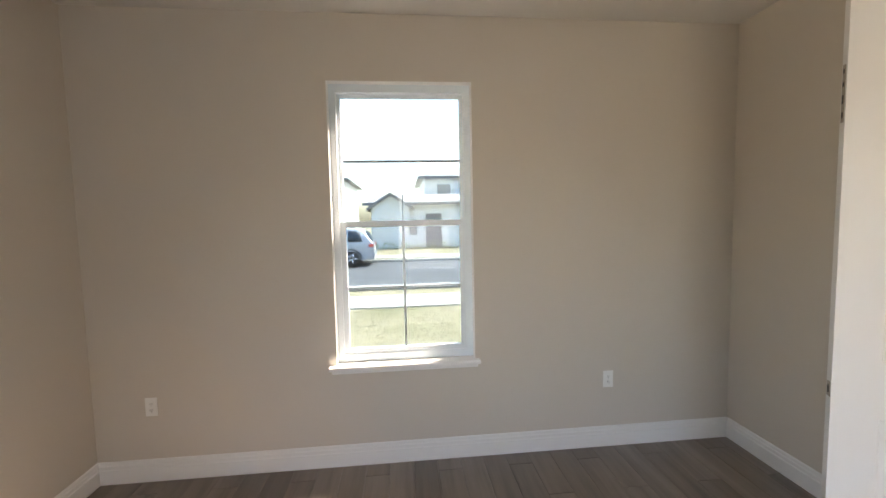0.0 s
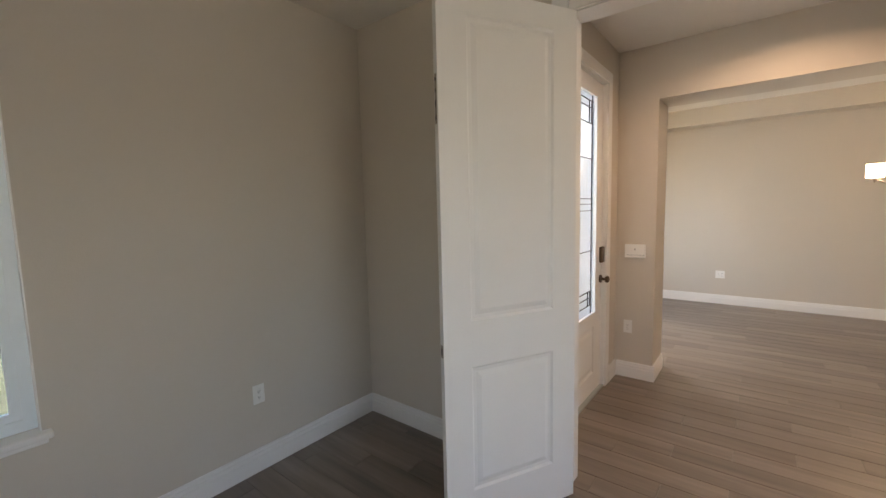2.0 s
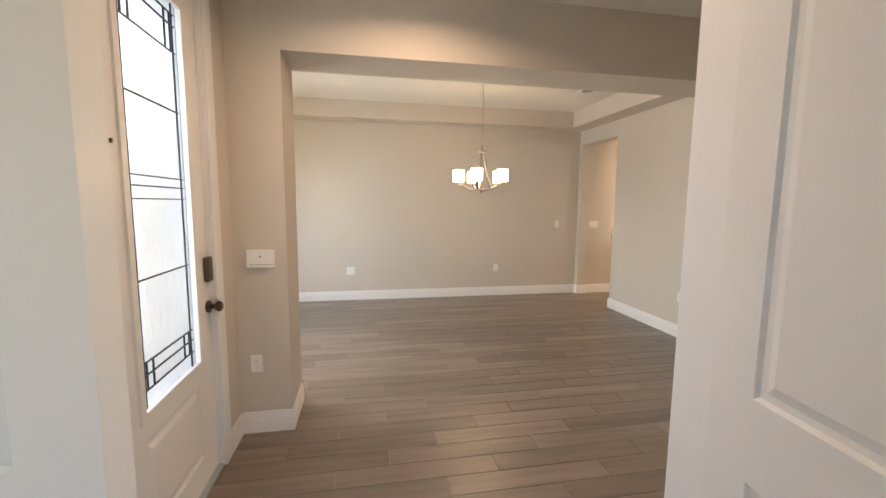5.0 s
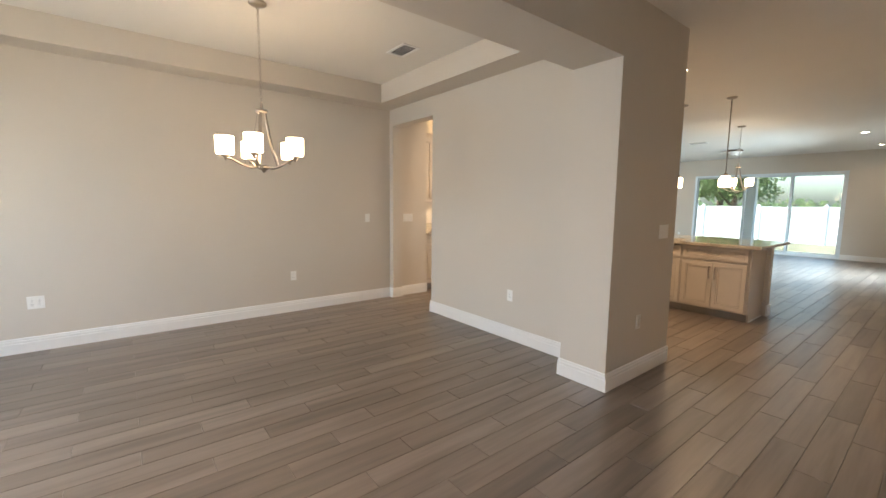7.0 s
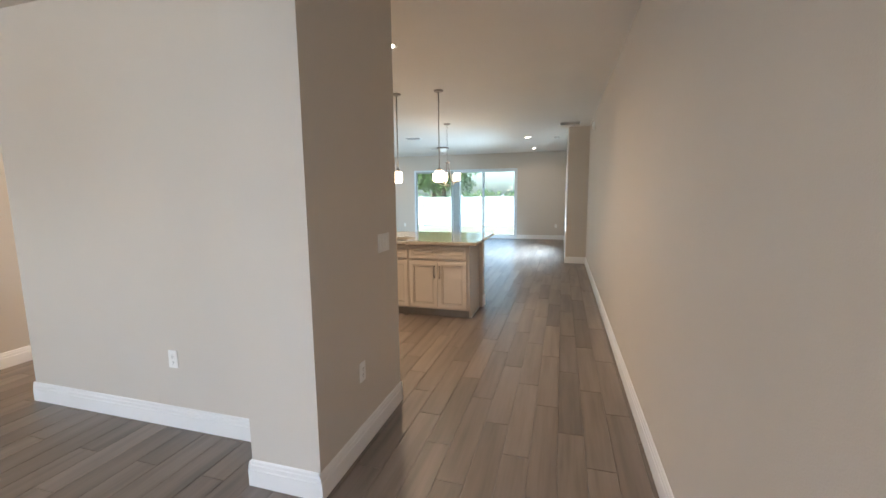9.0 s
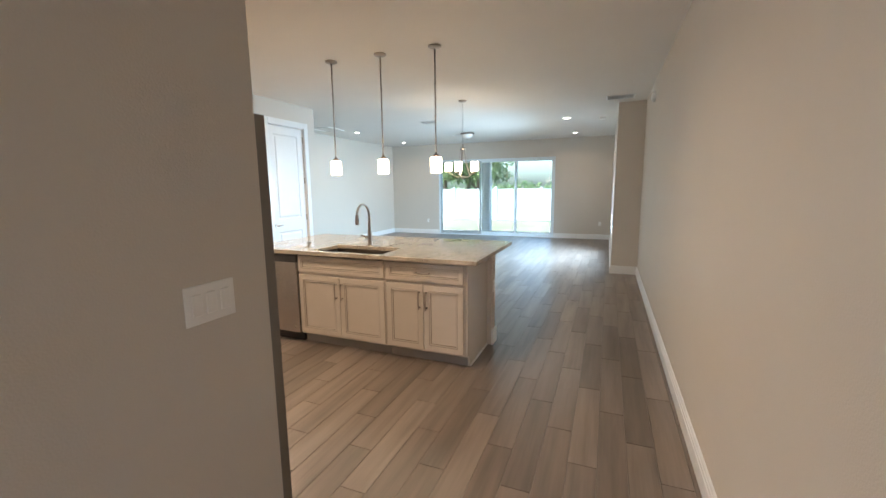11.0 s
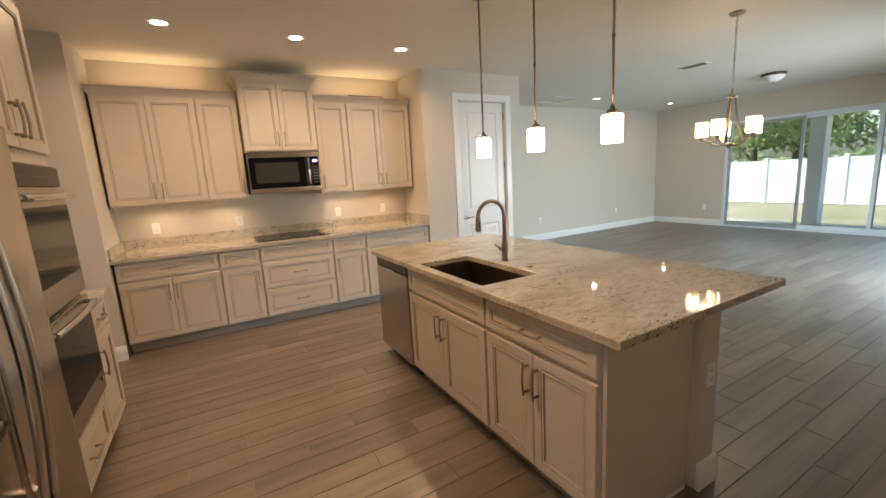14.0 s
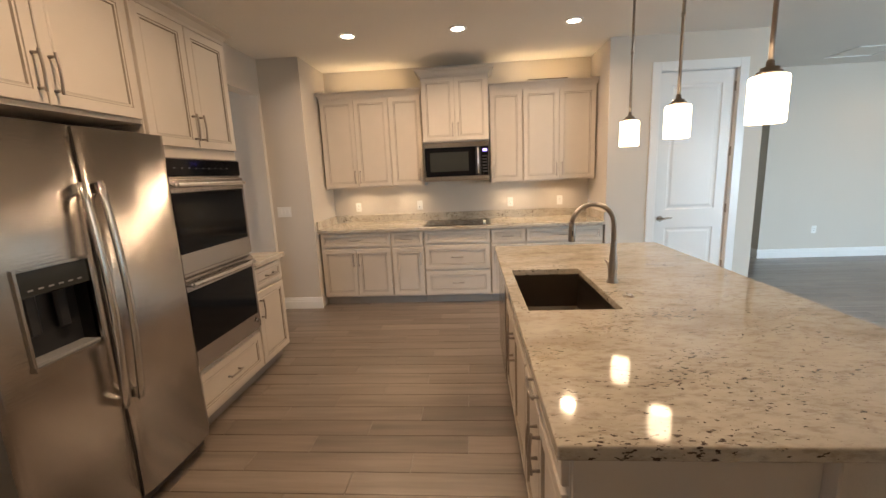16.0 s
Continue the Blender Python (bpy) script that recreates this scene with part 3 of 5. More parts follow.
def sash(name, z0, z1, y, s):
    a, b = WX0 + 0.045, WX1 - 0.045
    bm = bmesh.new()
    for q in ((a, a + s, y, y + 0.03, z0, z1), (b - s, b, y, y + 0.03, z0, z1), (a + s, b - s, y, y + 0.03, z1 - s, z1), (a + s, b - s, y, y + 0.03, z0, z0 + s)):
        box(bm, *q)
    ob = part(name, bm, FRAMEW, win)
    g = part("pane", box(bmesh.new(), a + s - 0.004, b - s + 0.004, y + 0.012, y + 0.018, z0 + s - 0.004, z1 - s + 0.004), FPANE, ob, "glass tinted to dim the view outdoors")
    g.visible_shadow = False
    return ob
upper = sash("upper_sash", MR - 0.01, WZ1 - 0.05, 0.098, 0.022)
lower = sash("lower_sash", WZ0 + 0.05, MR + 0.03, 0.062, 0.034)
for ob, zz, y in ((upper, 1.935, 0.113), (lower, 1.128, 0.077)):
    part("muntin", box(bmesh.new(), WX0 + 0.07, WX1 - 0.07, y - 0.005, y + 0.005, zz - 0.007, zz + 0.007), GREYP if ob is upper else ALU, ob)
part("muntin", box(bmesh.new(), -0.083, -0.069, 0.072, 0.082, WZ0 + 0.085, MR), ALU, lower)
part("muntin", box(bmesh.new(), -0.079, -0.073, 0.110, 0.116, MR + 0.02, 1.72), ALU, upper)
part("window_sill", rbox(WX0 - 0.045, WX1 + 0.03, -0.045, 0.055, WZ0 - 0.028, WZ0 + 0.001, 0.008, 2), TRIM, win, "white marble-look sill")
part("sill_apron", rbox(WX0 - 0.03, WX1 + 0.015, -0.016, 0.0, WZ0 - 0.052, WZ0 - 0.028, 0.003), TRIM, win)
part("reveal", (lambda b: (box(b, WX0, WX0 + 0.004, 0.002, F0, WZ0, WZ1), box(b, WX1 - 0.004, WX1, 0.002, F0, WZ0, WZ1), box(b, WX0 + 0.004, WX1 - 0.004, 0.002, F0, WZ1 - 0.004, WZ1), b)[-1])(bmesh.new()), TRIM, win)

# ---- sliding door to the back ----
slider = thing("door_5", pose(0, YS, 0), "three-panel sliding glass door in a white aluminium frame", "sliding door", "", "structure")
bm = bmesh.new()
for q in ((SX0, SX0 + 0.04, -0.17, -0.02, 0, STOP), (SX1 - 0.04, SX1, -0.17, -0.02, 0, STOP), (SX0 + 0.04, SX1 - 0.04, -0.17, -0.02, STOP - 0.05, STOP), (SX0 + 0.04, SX1 - 0.04, -0.17, -0.02, 0, 0.03)):
    box(bm, *q)
part("track_frame", bm, FRAMEW, slider)
PANELS = ((6.40, SX1 - 0.04, -0.06), (5.31, 6.47, -0.105), (SX0 + 0.04, 5.38, -0.06))
for i, (a, b, y) in enumerate(PANELS):
    bm = bmesh.new()
    s = 0.055
    for q in ((a, a + s, y - 0.035, y, 0.03, STOP - 0.05), (b - s, b, y - 0.035, y, 0.03, STOP - 0.05), (a + s, b - s, y - 0.035, y, 0.03, 0.11), (a + s, b - s, y - 0.035, y, STOP - 0.10, STOP - 0.05)):
        box(bm, *q)
    p = part("sliding_panel", bm, ALU if i == 0 else FRAMEW, slider)
    g = part("pane", box(bmesh.new(), a + s - 0.004, b - s + 0.004, y - 0.021, y - 0.015, 0.10, STOP - 0.094), PANE, p, "glass tinted to dim the view outdoors")
    g.visible_shadow = False
# unseen frames added round the study's two fill lamps
for name, m in (("added_window_3", pose(0.35, -1.6, 0, 0, 0, 180)), ("added_window_5", pose(XW, -0.75, 0, 0, 0, 90))):
    added_win = thing(name, m, "added unseen window frame for the study's fill light", "window", "", "structure")
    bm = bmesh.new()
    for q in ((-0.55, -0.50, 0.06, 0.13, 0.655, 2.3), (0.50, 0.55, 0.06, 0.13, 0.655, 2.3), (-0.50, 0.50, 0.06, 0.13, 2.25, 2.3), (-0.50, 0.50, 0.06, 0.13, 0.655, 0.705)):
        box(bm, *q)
    part("window_frame", bm, FRAMEW, added_win)
# unseen frame added with the great room's fill lamp
added_gwin = thing("added_window_4", pose(2.71, -11.3, 0, 0, 0, 90), "added unseen window frame for the great room's fill light", "window", "", "structure")
bm = bmesh.new()
for q in ((-0.80, -0.75, 0.26, 0.33, 0.6, 2.2), (0.75, 0.80, 0.26, 0.33, 0.6, 2.2), (-0.75, 0.75, 0.26, 0.33, 2.15, 2.2), (-0.75, 0.75, 0.26, 0.33, 0.6, 0.65)):
    box(bm, *q)
part("window_frame", bm, FRAMEW, added_gwin)
dwin = thing("window_2", pose(0, YN, 0), "white framed front window of the dining room", "window", "", "structure")
bm = bmesh.new()
for q in ((DWX0, DWX0 + 0.05, 0.06, 0.13, 0.62, 2.3), (DWX1 - 0.05, DWX1, 0.06, 0.13, 0.62, 2.3), (DWX0 + 0.05, DWX1 - 0.05, 0.06, 0.13, 2.25, 2.3), (DWX0 + 0.05, DWX1 - 0.05, 0.06, 0.13, 0.62, 0.67)):
    box(bm, *q)
part("window_frame", bm, FRAMEW, dwin)

# ---- outdoors ----
GZ = -0.35
bm = bmesh.new()
R, N = 900.0, 40
c0 = bm.verts.new((0, 0, GZ))
ring = [bm.verts.new((R * math.cos(a * math.tau / N), R * math.sin(a * math.tau / N), GZ)) for a in range(N)]
for a in range(N):
    bm.faces.new((c0, ring[a], ring[(a + 1) % N]))
setting("ground", bm, LAWN, "dry yellow-green lawn reaching to the horizon", "ground")
FEET = ((XW - T, XH, -1.6 - T, YN + T), (XH, XP - 0.2, YS - 0.2, YF + T), (XP - 0.2, XD + T, -2.97, YN + T), (XP - 0.2, 11.06, YS - 0.2, -2.97), (XH - 0.15, XH, YS - 0.2, -1.6 - T))
bm = bmesh.new()
for q in FEET:
    box(bm, *q, GZ, -0.012)
setting("foundation", bm, CONC, "concrete slab under the house", "foundation")
setting("pavement", box(bmesh.new(), -80, 80, 8.95, 10.3, GZ, GZ + 0.03), CONC, "pale concrete pavement along the street", "pavement")
setting("road", box(bmesh.new(), -80, 80, 11.4, 18.6, GZ - 0.02, GZ + 0.012), ASPH, "grey asphalt street", "road")
for y in (11.25, 18.6):
    setting("kerb", rbox(-80, 80, y, y + 0.16, GZ, GZ + 0.13, 0.02), CONC, "concrete street kerb", "kerb")
setting("pavement_far", box(bmesh.new(), -80, 80, 20.6, 21.9, GZ, GZ + 0.03), CONC, "pale concrete pavement across the street", "pavement")
setting("lanai_slab", rbox(2.6, 9.6, -16.35, YS - 0.2, GZ, -0.06, 0.01), CONC, "pale concrete lanai slab", "patio")
setting("lanai_roof", box(bmesh.new(), 2.6, 9.6, -16.6, YS - 0.2, 2.40, 2.75), STUCCO, "white stucco lanai ceiling", "patio roof")
col = setting("lanai_column", rbox(6.55, 6.83, -16.3, -16.02, -0.06, 2.40, 0.01), STUCCO, "white stucco lanai column", "column")
bpy.data.objects["foundation"]["kind"] = "structure"

# ---- kitchen ----
def pull(parent, x, z, ln, upright, y=0.0):
    """A bowed bar pull of brushed nickel on two posts."""
    bm = bmesh.new()
    h = ln / 2
    if upright:
        pts = [(x, y - 0.030 - 0.006 * math.cos(a * math.pi / 8), z + h * a / 4) for a in range(-4, 5)]
        ends = [(x, z - h * 0.82), (x, z + h * 0.82)]
    else:
        pts = [(x + h * a / 4, y - 0.030 - 0.006 * math.cos(a * math.pi / 8), z) for a in range(-4, 5)]
        ends = [(x - h * 0.82, z), (x + h * 0.82, z)]
    tube(bm, pts, 0.0058, 8)
    for ex, ez in ends:
        tube(bm, [(ex, y, ez), (ex, y - 0.031, ez)], [0.0075, 0.005], 8)
    return part("handle", bm, NICKEL, parent, "brushed nickel bar pull")


def front_panel(parent, name, x0, x1, z0, z1, handle=None, stile=0.052):
    """A framed cabinet front with a bead and a dark glazed line; it stands 20 mm proud of y = 0."""
    g = 0.0025
    t = -0.020
    s = min(stile, (z1 - z0) * 0.24)
    bm = bmesh.new()
    rings(bm, x0 + g, x1 - g, z0 + g, z1 - g, [(0, 0, 0), (0, t + 0.003, 0), (0.003, t, 0), (s - 0.004, t, 0), (s, t + 0.003, 1), (s + 0.003, t + 0.0035, 0), (s + 0.010, t + 0.001, 0), (s + 0.014, t + 0.009, 1), (s + 0.018, t + 0.009, 0)])
    ob = part(name, bm, [CAB, GLAZE], parent)
    if handle:
        pull(ob, *handle, y=t)
    return ob


def cabinet(name, m, w, d, z0, z1, fronts, label, category, toe=0.0, group="", bowl=False):
    """A cabinet carcass with its fronts: local x to the right, y into the wall, z up."""
    c = thing(name, m, label, category, group)
    if bowl:
        part("body", rbox(0.001, w - 0.001, 0, d, z0 + toe, 0.62, 0.0015), CAB, c)
        part("face_rail", rbox(0.001, w - 0.001, 0, 0.004, 0.6205, z1, 0.001), CAB, c)
        for a in (0.001, w - 0.019):
            part("side_panel", rbox(a, a + 0.018, 0.0045, d, 0.6205, z1, 0.001), CAB, c)
    else:
        part("body", rbox(0.001, w - 0.001, 0, d, z0 + toe, z1, 0.0015), CAB, c)
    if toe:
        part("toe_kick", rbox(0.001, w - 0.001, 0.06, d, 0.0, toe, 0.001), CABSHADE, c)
    for kind, x0, x1, a, b, handle in fronts:
        front_panel(c, kind, x0, x1, a, b, handle)
    return c


def doors2(w, a, b, low):
    hz = a + 0.12 if low else b - 0.13
    return [("door", 0.008, w / 2, a, b, (w / 2 - 0.032, hz, 0.155, True)), ("door", w / 2, w - 0.008, a, b, (w / 2 + 0.032, hz, 0.155, True))]


def door1(w, a, b, low, right=True):
    hz = a + 0.12 if low else b - 0.13
    return [("door", 0.008, w - 0.008, a, b, (w - 0.04 if right else 0.04, hz, 0.155, True))]


def drawer(w, a, b, handle=True):
    return [("drawer", 0.008, w - 0.008, a, b, (w / 2, (a + b) / 2, 0.14, False) if handle else None)]


BX = 7.493
BLAB = "cream glazed base cabinet with nickel bar pulls"
ULAB = "cream glazed wall cabinet with nickel bar pulls"
def east(y, x=BX, z=0.0):
    return pose(x, y, z, 0, 0, -90)


DZ0, DZ1, RZ0, RZ1 = 0.115, 0.685, 0.705, 0.862
runs = [(-3.452, 0.833, drawer(0.833, RZ0, RZ1) + doors2(0.833, DZ0, DZ1, False)),
        (-4.285, 0.381, drawer(0.381, RZ0, RZ1) + door1(0.381, DZ0, DZ1, False)),
        (-4.666, 0.766, drawer(0.766, 0.72, RZ1, False) + drawer(0.766, 0.415, 0.70) + drawer(0.766, DZ0, 0.40)),
        (-5.432, 0.394, drawer(0.394, RZ0, RZ1) + door1(0.394, DZ0, DZ1, False, False)),
        (-5.826, 0.852, drawer(0.852, RZ0, RZ1) + doors2(0.852, DZ0, DZ1, False))]
for y, w, fr in runs:
    cabinet("base_cabinet", east(y), w, KB - BX - 0.002, 0, 0.876, fr, BLAB, "cabinet", 0.10, "cooktop wall base cabinets")


def top_slab(name, xs, ys, z0, z1, hole, label):
    """A stone slab with an optional cut-out and eased edges."""
    bm = bmesh.new()
    gx = sorted({*xs, *([hole[0], hole[1]] if hole else [])})
    gy = sorted({*ys, *([hole[2], hole[3]] if hole else [])})
    v = {(x, y): bm.verts.new((x, y, z1)) for x in gx for y in gy}
    for xa, xb in zip(gx, gx[1:]):
        for ya, yb in zip(gy, gy[1:]):
            if hole and xa >= hole[0] and xb <= hole[1] and ya >= hole[2] and yb <= hole[3]:
                continue
            bm.faces.new((v[xa, ya], v[xb, ya], v[xb, yb], v[xa, yb]))
    ext = bmesh.ops.extrude_face_region(bm, geom=bm.faces[:])
    bmesh.ops.translate(bm, vec=(0, 0, z0 - z1), verts=[e for e in ext["geom"] if isinstance(e, bmesh.types.BMVert)])
    bmesh.ops.recalc_face_normals(bm, faces=bm.faces[:])
    sharp = [e for e in bm.edges if len(e.link_faces) == 2 and e.calc_face_angle() > 1.0]
    bmesh.ops.bevel(bm, geom=sharp, offset=0.005, segments=2, affect="EDGES", profile=0.5)
    return tagged(link_mesh(name, bm, GRANITE), label, "worktop")


ct = top_slab("worktop", (7.452, KB - 0.002), (-6.688, -3.432), 0.877, 0.914, None, "speckled cream granite worktop on the base cabinets")
tagged(link_mesh("backsplash", rbox(KB - 0.022, KB - 0.002, -6.665, -3.455, 0.915, 1.016, 0.003), GRANITE), "low granite backsplash strip behind the worktop", "backsplash")
for y0, y1 in ((-6.687, -6.667), (-3.453, -3.433)):
    tagged(link_mesh("side_splash", rbox(7.46, KB - 0.002, y0, y1, 0.915, 1.016, 0.003), GRANITE), "granite side splash at the worktop's end", "backsplash")
cook = thing("cooktop", pose(7.53, -4.67, 0.9145, 0, 0, -90), "black glass electric cooktop set into the granite", "cooktop")
part("glass_top", rbox(0, 0.766, 0, 0.50, 0, 0.007, 0.002), BLACKG, cook)
for bx, by, br in ((0.19, 0.14, 0.10), (0.19, 0.36, 0.08), (0.50, 0.15, 0.08), (0.50, 0.36, 0.11)):
    part("burner_ring", lathe(bmesh.new(), [(br, 0.0072), (br + 0.004, 0.0074), (br + 0.004, 0.0070)], 32, bx, by), GREYP, cook)
for i in range(3):
    part("knob", lathe(bmesh.new(), [(0.017, 0.007), (0.016, 0.028), (0, 0.029)], 14, 0.70, 0.10 + 0.06 * i), CHROME, cook)


def crown(name, x0, x1, y0, z0, hgt, out, d, m, left=True, right=True):
    """Crown moulding along a cabinet's top, with its returns."""
    prof = [(0, 0), (0.006, 0), (0.010, hgt * 0.25), (out * 0.55, hgt * 0.65), (out * 0.9, hgt * 0.8), (out, hgt * 0.85), (out, hgt), (0, hgt)]
    bm = bmesh.new()
    rows = []
    for o, z in prof:
        a, b = (o if left else 0), (o if right else 0)
        rows.append([bm.verts.new(p) for p in ((x0 - a, d, z0 + z), (x0 - a, y0 - o, z0 + z), (x1 + b, y0 - o, z0 + z), (x1 + b, d, z0 + z))])
    for p, q in zip(rows, rows[1:]):
        for i in range(3):
            bm.faces.new((p[i], p[i + 1], q[i + 1], q[i]))
    bm.faces.new(rows[-1][::-1]), bm.faces.new(rows[0])
    ob = link_mesh(name, bm, CAB)
    ob.matrix_basis = m
    return tagged(ob, "cream crown moulding along the cabinet tops", "moulding")


UX, UB, UT = 7.85, 1.372, 2.435
ups = [(-3.452, 0.833, doors2(0.833, UB + 0.012, UT - 0.03, True)), (-4.285, 0.390, door1(0.39, UB + 0.012, UT - 0.03, True)),
       (-5.462, 0.380, door1(0.38, UB + 0.012, UT - 0.03, True, False)), (-5.842, 0.832, doors2(0.832, UB + 0.012, UT - 0.03, True))]
for y, w, fr in ups:
    cabinet("wall_cabinet", east(y, UX), w, KB - UX - 0.002, UB, UT, fr, ULAB, "cabinet", 0, "cooktop wall cabinets")
crown("crown_moulding", 0.0, 1.222, 0, UT - 0.012, 0.07, 0.05, KB - UX - 0.003, east(-3.452, UX), True, False)
crown("crown_moulding", 0.0, 1.212, 0, UT - 0.012, 0.07, 0.05, KB - UX - 0.003, east(-5.462, UX), False, True)
MXF = 7.775
cabinet("wall_cabinet", east(-4.682, MXF), 0.772, KB - MXF - 0.002, 1.862, 2.60, doors2(0.772, 1.874, 2.575, True), "taller cream wall cabinet above the microwave", "cabinet", 0, "cooktop wall cabinets")
crown("crown_moulding", 0.0, 0.772, 0, 2.585, 0.08, 0.06, KB - MXF - 0.003, east(-4.682, MXF))
tagged(link_mesh("wood_strip", rbox(7.84, 7.90, -6.35, -5.90, 2.494, 2.512, 0.003), WOODS), "dark wooden strip lying on the cabinet top", "wood strip")

mw = thing("microwave", east(-4.688, 7.765, 1.415), "stainless over-the-range microwave with a black glass door", "microwave")
part("body", rbox(0, 0.760, 0.012, KB - 7.765 - 0.004, 0, 0.440, 0.004), BLACKP, mw)
part("frame", (lambda b: (box(b, 0, 0.76, -0.012, 0.012, 0.385, 0.44), box(b, 0, 0.76, -0.012, 0.012, 0, 0.052), box(b, 0, 0.012, -0.012, 0.012, 0.052, 0.385), box(b, 0.748, 0.76, -0.012, 0.012, 0.052, 0.385), b)[-1])(bmesh.new()), STEEL, mw)
part("door_glass", rbox(0.012, 0.60, -0.008, 0.012, 0.052, 0.385, 0.003), BLACKG, mw)
part("door_window", rbox(0.07, 0.52, -0.0095, -0.004, 0.11, 0.33, 0.001), plain("oven_mesh", (0.03, 0.032, 0.03), 0.25), mw)
part("control_panel", rbox(0.665, 0.748, -0.008, 0.012, 0.052, 0.385, 0.003), BLACKG, mw)
part("display", rbox(0.685, 0.735, -0.010, -0.004, 0.325, 0.355, 0.001), BLUEL, mw, "blue lit clock display")
KEYM = plain("dim_key", (0.06, 0.06, 0.065), 0.4)
for c in range(3):
    for r in range(6):
        part("key", box(bmesh.new(), 0.682 + 0.02 * c, 0.694 + 0.02 * c, -0.010, -0.004, 0.09 + 0.035 * r, 0.104 + 0.035 * r), KEYM, mw)
part("handle", tube(bmesh.new(), [(0.632, -0.008, 0.07), (0.632, -0.040, 0.085), (0.632, -0.048, 0.22), (0.632, -0.040, 0.355), (0.632, -0.008, 0.37)], 0.018, 10, 0, 0.7), CHROME, mw)

# north run: refrigerator, ovens, small base
FRX0, FRX1, FRS = 4.00, 4.936, 4.452
fridge = thing("refrigerator", pose(FRX0, -3.602, 0), "stainless side-by-side refrigerator with an ice and water dispenser", "refrigerator")
fw = FRX1 - FRX0
part("body", rbox(0, 0.918, 0.0, 0.60, 0.03, 1.735, 0.006), plain("dark_grey_steel", (0.20, 0.185, 0.17), 0.42, 0.3), fridge, "dark grey painted case")
part("grille", rbox(0.02, fw - 0.02, -0.045, 0.0, 0.025, 0.085, 0.004), BLACKP, fridge)
CASEM = bpy.data.materials["dark_grey_steel"]


def fridge_door(name, x0, x1, hole=None):
    """A door with a softly bowed steel front, dark sides, and an opening for the dispenser."""
    bm = bmesh.new()
    z0, z1 = 0.095, 1.75
    xs = sorted({x0 + (x1 - x0) * i / 20 for i in range(21)} | ({hole[0], hole[1]} if hole else set()))
    zs = [z0] + ([hole[2], hole[3]] if hole else []) + [z1]
    def face_y(x):
        u = (x - x0) / (x1 - x0)
        return -0.078 - 0.020 * max(0.0, math.sin(u * math.pi)) ** 0.35
    v = {(i, k): bm.verts.new((x, face_y(x), z)) for i, x in enumerate(xs) for k, z in enumerate(zs)}
    for i in range(len(xs) - 1):
        for k in range(len(zs) - 1):
            if hole and hole[0] - 1e-6 <= xs[i] and xs[i + 1] <= hole[1] + 1e-6 and k == 1:
                continue
            f = bm.faces.new((v[i, k], v[i + 1, k], v[i + 1, k + 1], v[i, k + 1]))
            f.smooth = True
    back = [bm.verts.new((x, -0.004, z)) for x, z in ((x0, z0), (x1, z0), (x1, z1), (x0, z1))]
    n, m = len(xs) - 1, len(zs) - 1
    lo, hi = [v[i, 0] for i in range(n + 1)], [v[i, m] for i in range(n + 1)]
    lf, rt = [v[0, k] for k in range(m + 1)], [v[n, k] for k in range(m + 1)]
    for ring in (lo[::-1] + back[0:2], hi + [back[2], back[3]], lf + [back[3], back[0]], rt[::-1] + [back[1], back[2]]):
        bm.faces.new(ring).material_index = 1
    bm.faces.new(back[::-1]).material_index = 1
    return part(name, bm, [STEEL, CASEM], fridge)


fs = FRS - FRX0
dl = fridge_door("freezer_door", 0.003, fs - 0.004, (0.128, 0.388, 0.895, 1.236))
dr = fridge_door("fridge_door", fs + 0.004, fw - 0.003)
def blade(x, path, w, t):
    """A flat bar of width w and thickness t that follows points (y, z) at a fixed x, with eased edges."""
    bm = bmesh.new()
    sec = [(-w, -t * 0.4), (-w * 0.8, -t), (w * 0.8, -t), (w, -t * 0.4), (w, t * 0.4), (w * 0.8, t), (-w * 0.8, t), (-w, t * 0.4)]
    prev = None
    for i, (y, z) in enumerate(path):
        a, b = path[max(i - 1, 0)], path[min(i + 1, len(path) - 1)]
        d = Vector((0, b[0] - a[0], b[1] - a[1])).normalized()
        nrm = Vector((0, d.z, -d.y))
        ring = [bm.verts.new(Vector((x + u, y, z)) + nrm * v) for u, v in sec]
        if prev:
            for k in range(8):
                bm.faces.new((prev[k], prev[(k + 1) % 8], ring[(k + 1) % 8], ring[k])).smooth = True
        else:
            bm.faces.new(ring[::-1])
        prev = ring
    bm.faces.new(prev)
    return bm


for d, hx in ((dl, fs - 0.046), (dr, fs + 0.036)):
    curve = [(-0.124 - 0.032 * math.sin(math.pi * i / 14) ** 0.9, 0.575 + 0.955 * i / 14) for i in range(15)]
    bm = blade(hx, curve, 0.0165, 0.008)
    for z in (0.60, 1.505):
        box(bm, hx - 0.011, hx + 0.011, -0.124, -0.085, z - 0.02, z + 0.02)
    part("handle", bm, CHROME, d, "bowed flat stainless bar handle")
HX0, HX1, HZ0, HZ1 = 0.128, 0.388, 0.895, 1.236
bm = bmesh.new()
box(bm, HX0 - 0.010, HX1 + 0.010, -0.106, -0.078, HZ1, HZ1 + 0.010), box(bm, HX0 - 0.010, HX1 + 0.010, -0.112, -0.078, HZ0 - 0.016, HZ0)
box(bm, HX0 - 0.010, HX0, -0.106, -0.078, HZ0, HZ1), box(bm, HX1, HX1 + 0.010, -0.106, -0.078, HZ0, HZ1)
part("dispenser", bm, STEEL, dl, "recessed ice and water dispenser")
bm = bmesh.new()
box(bm, HX0 - 0.003, HX1 + 0.003, -0.020, -0.016, HZ0 - 0.003, HZ1 + 0.003), box(bm, HX0 - 0.003, HX0, -0.094, -0.020, HZ0 - 0.003, HZ1 + 0.003)
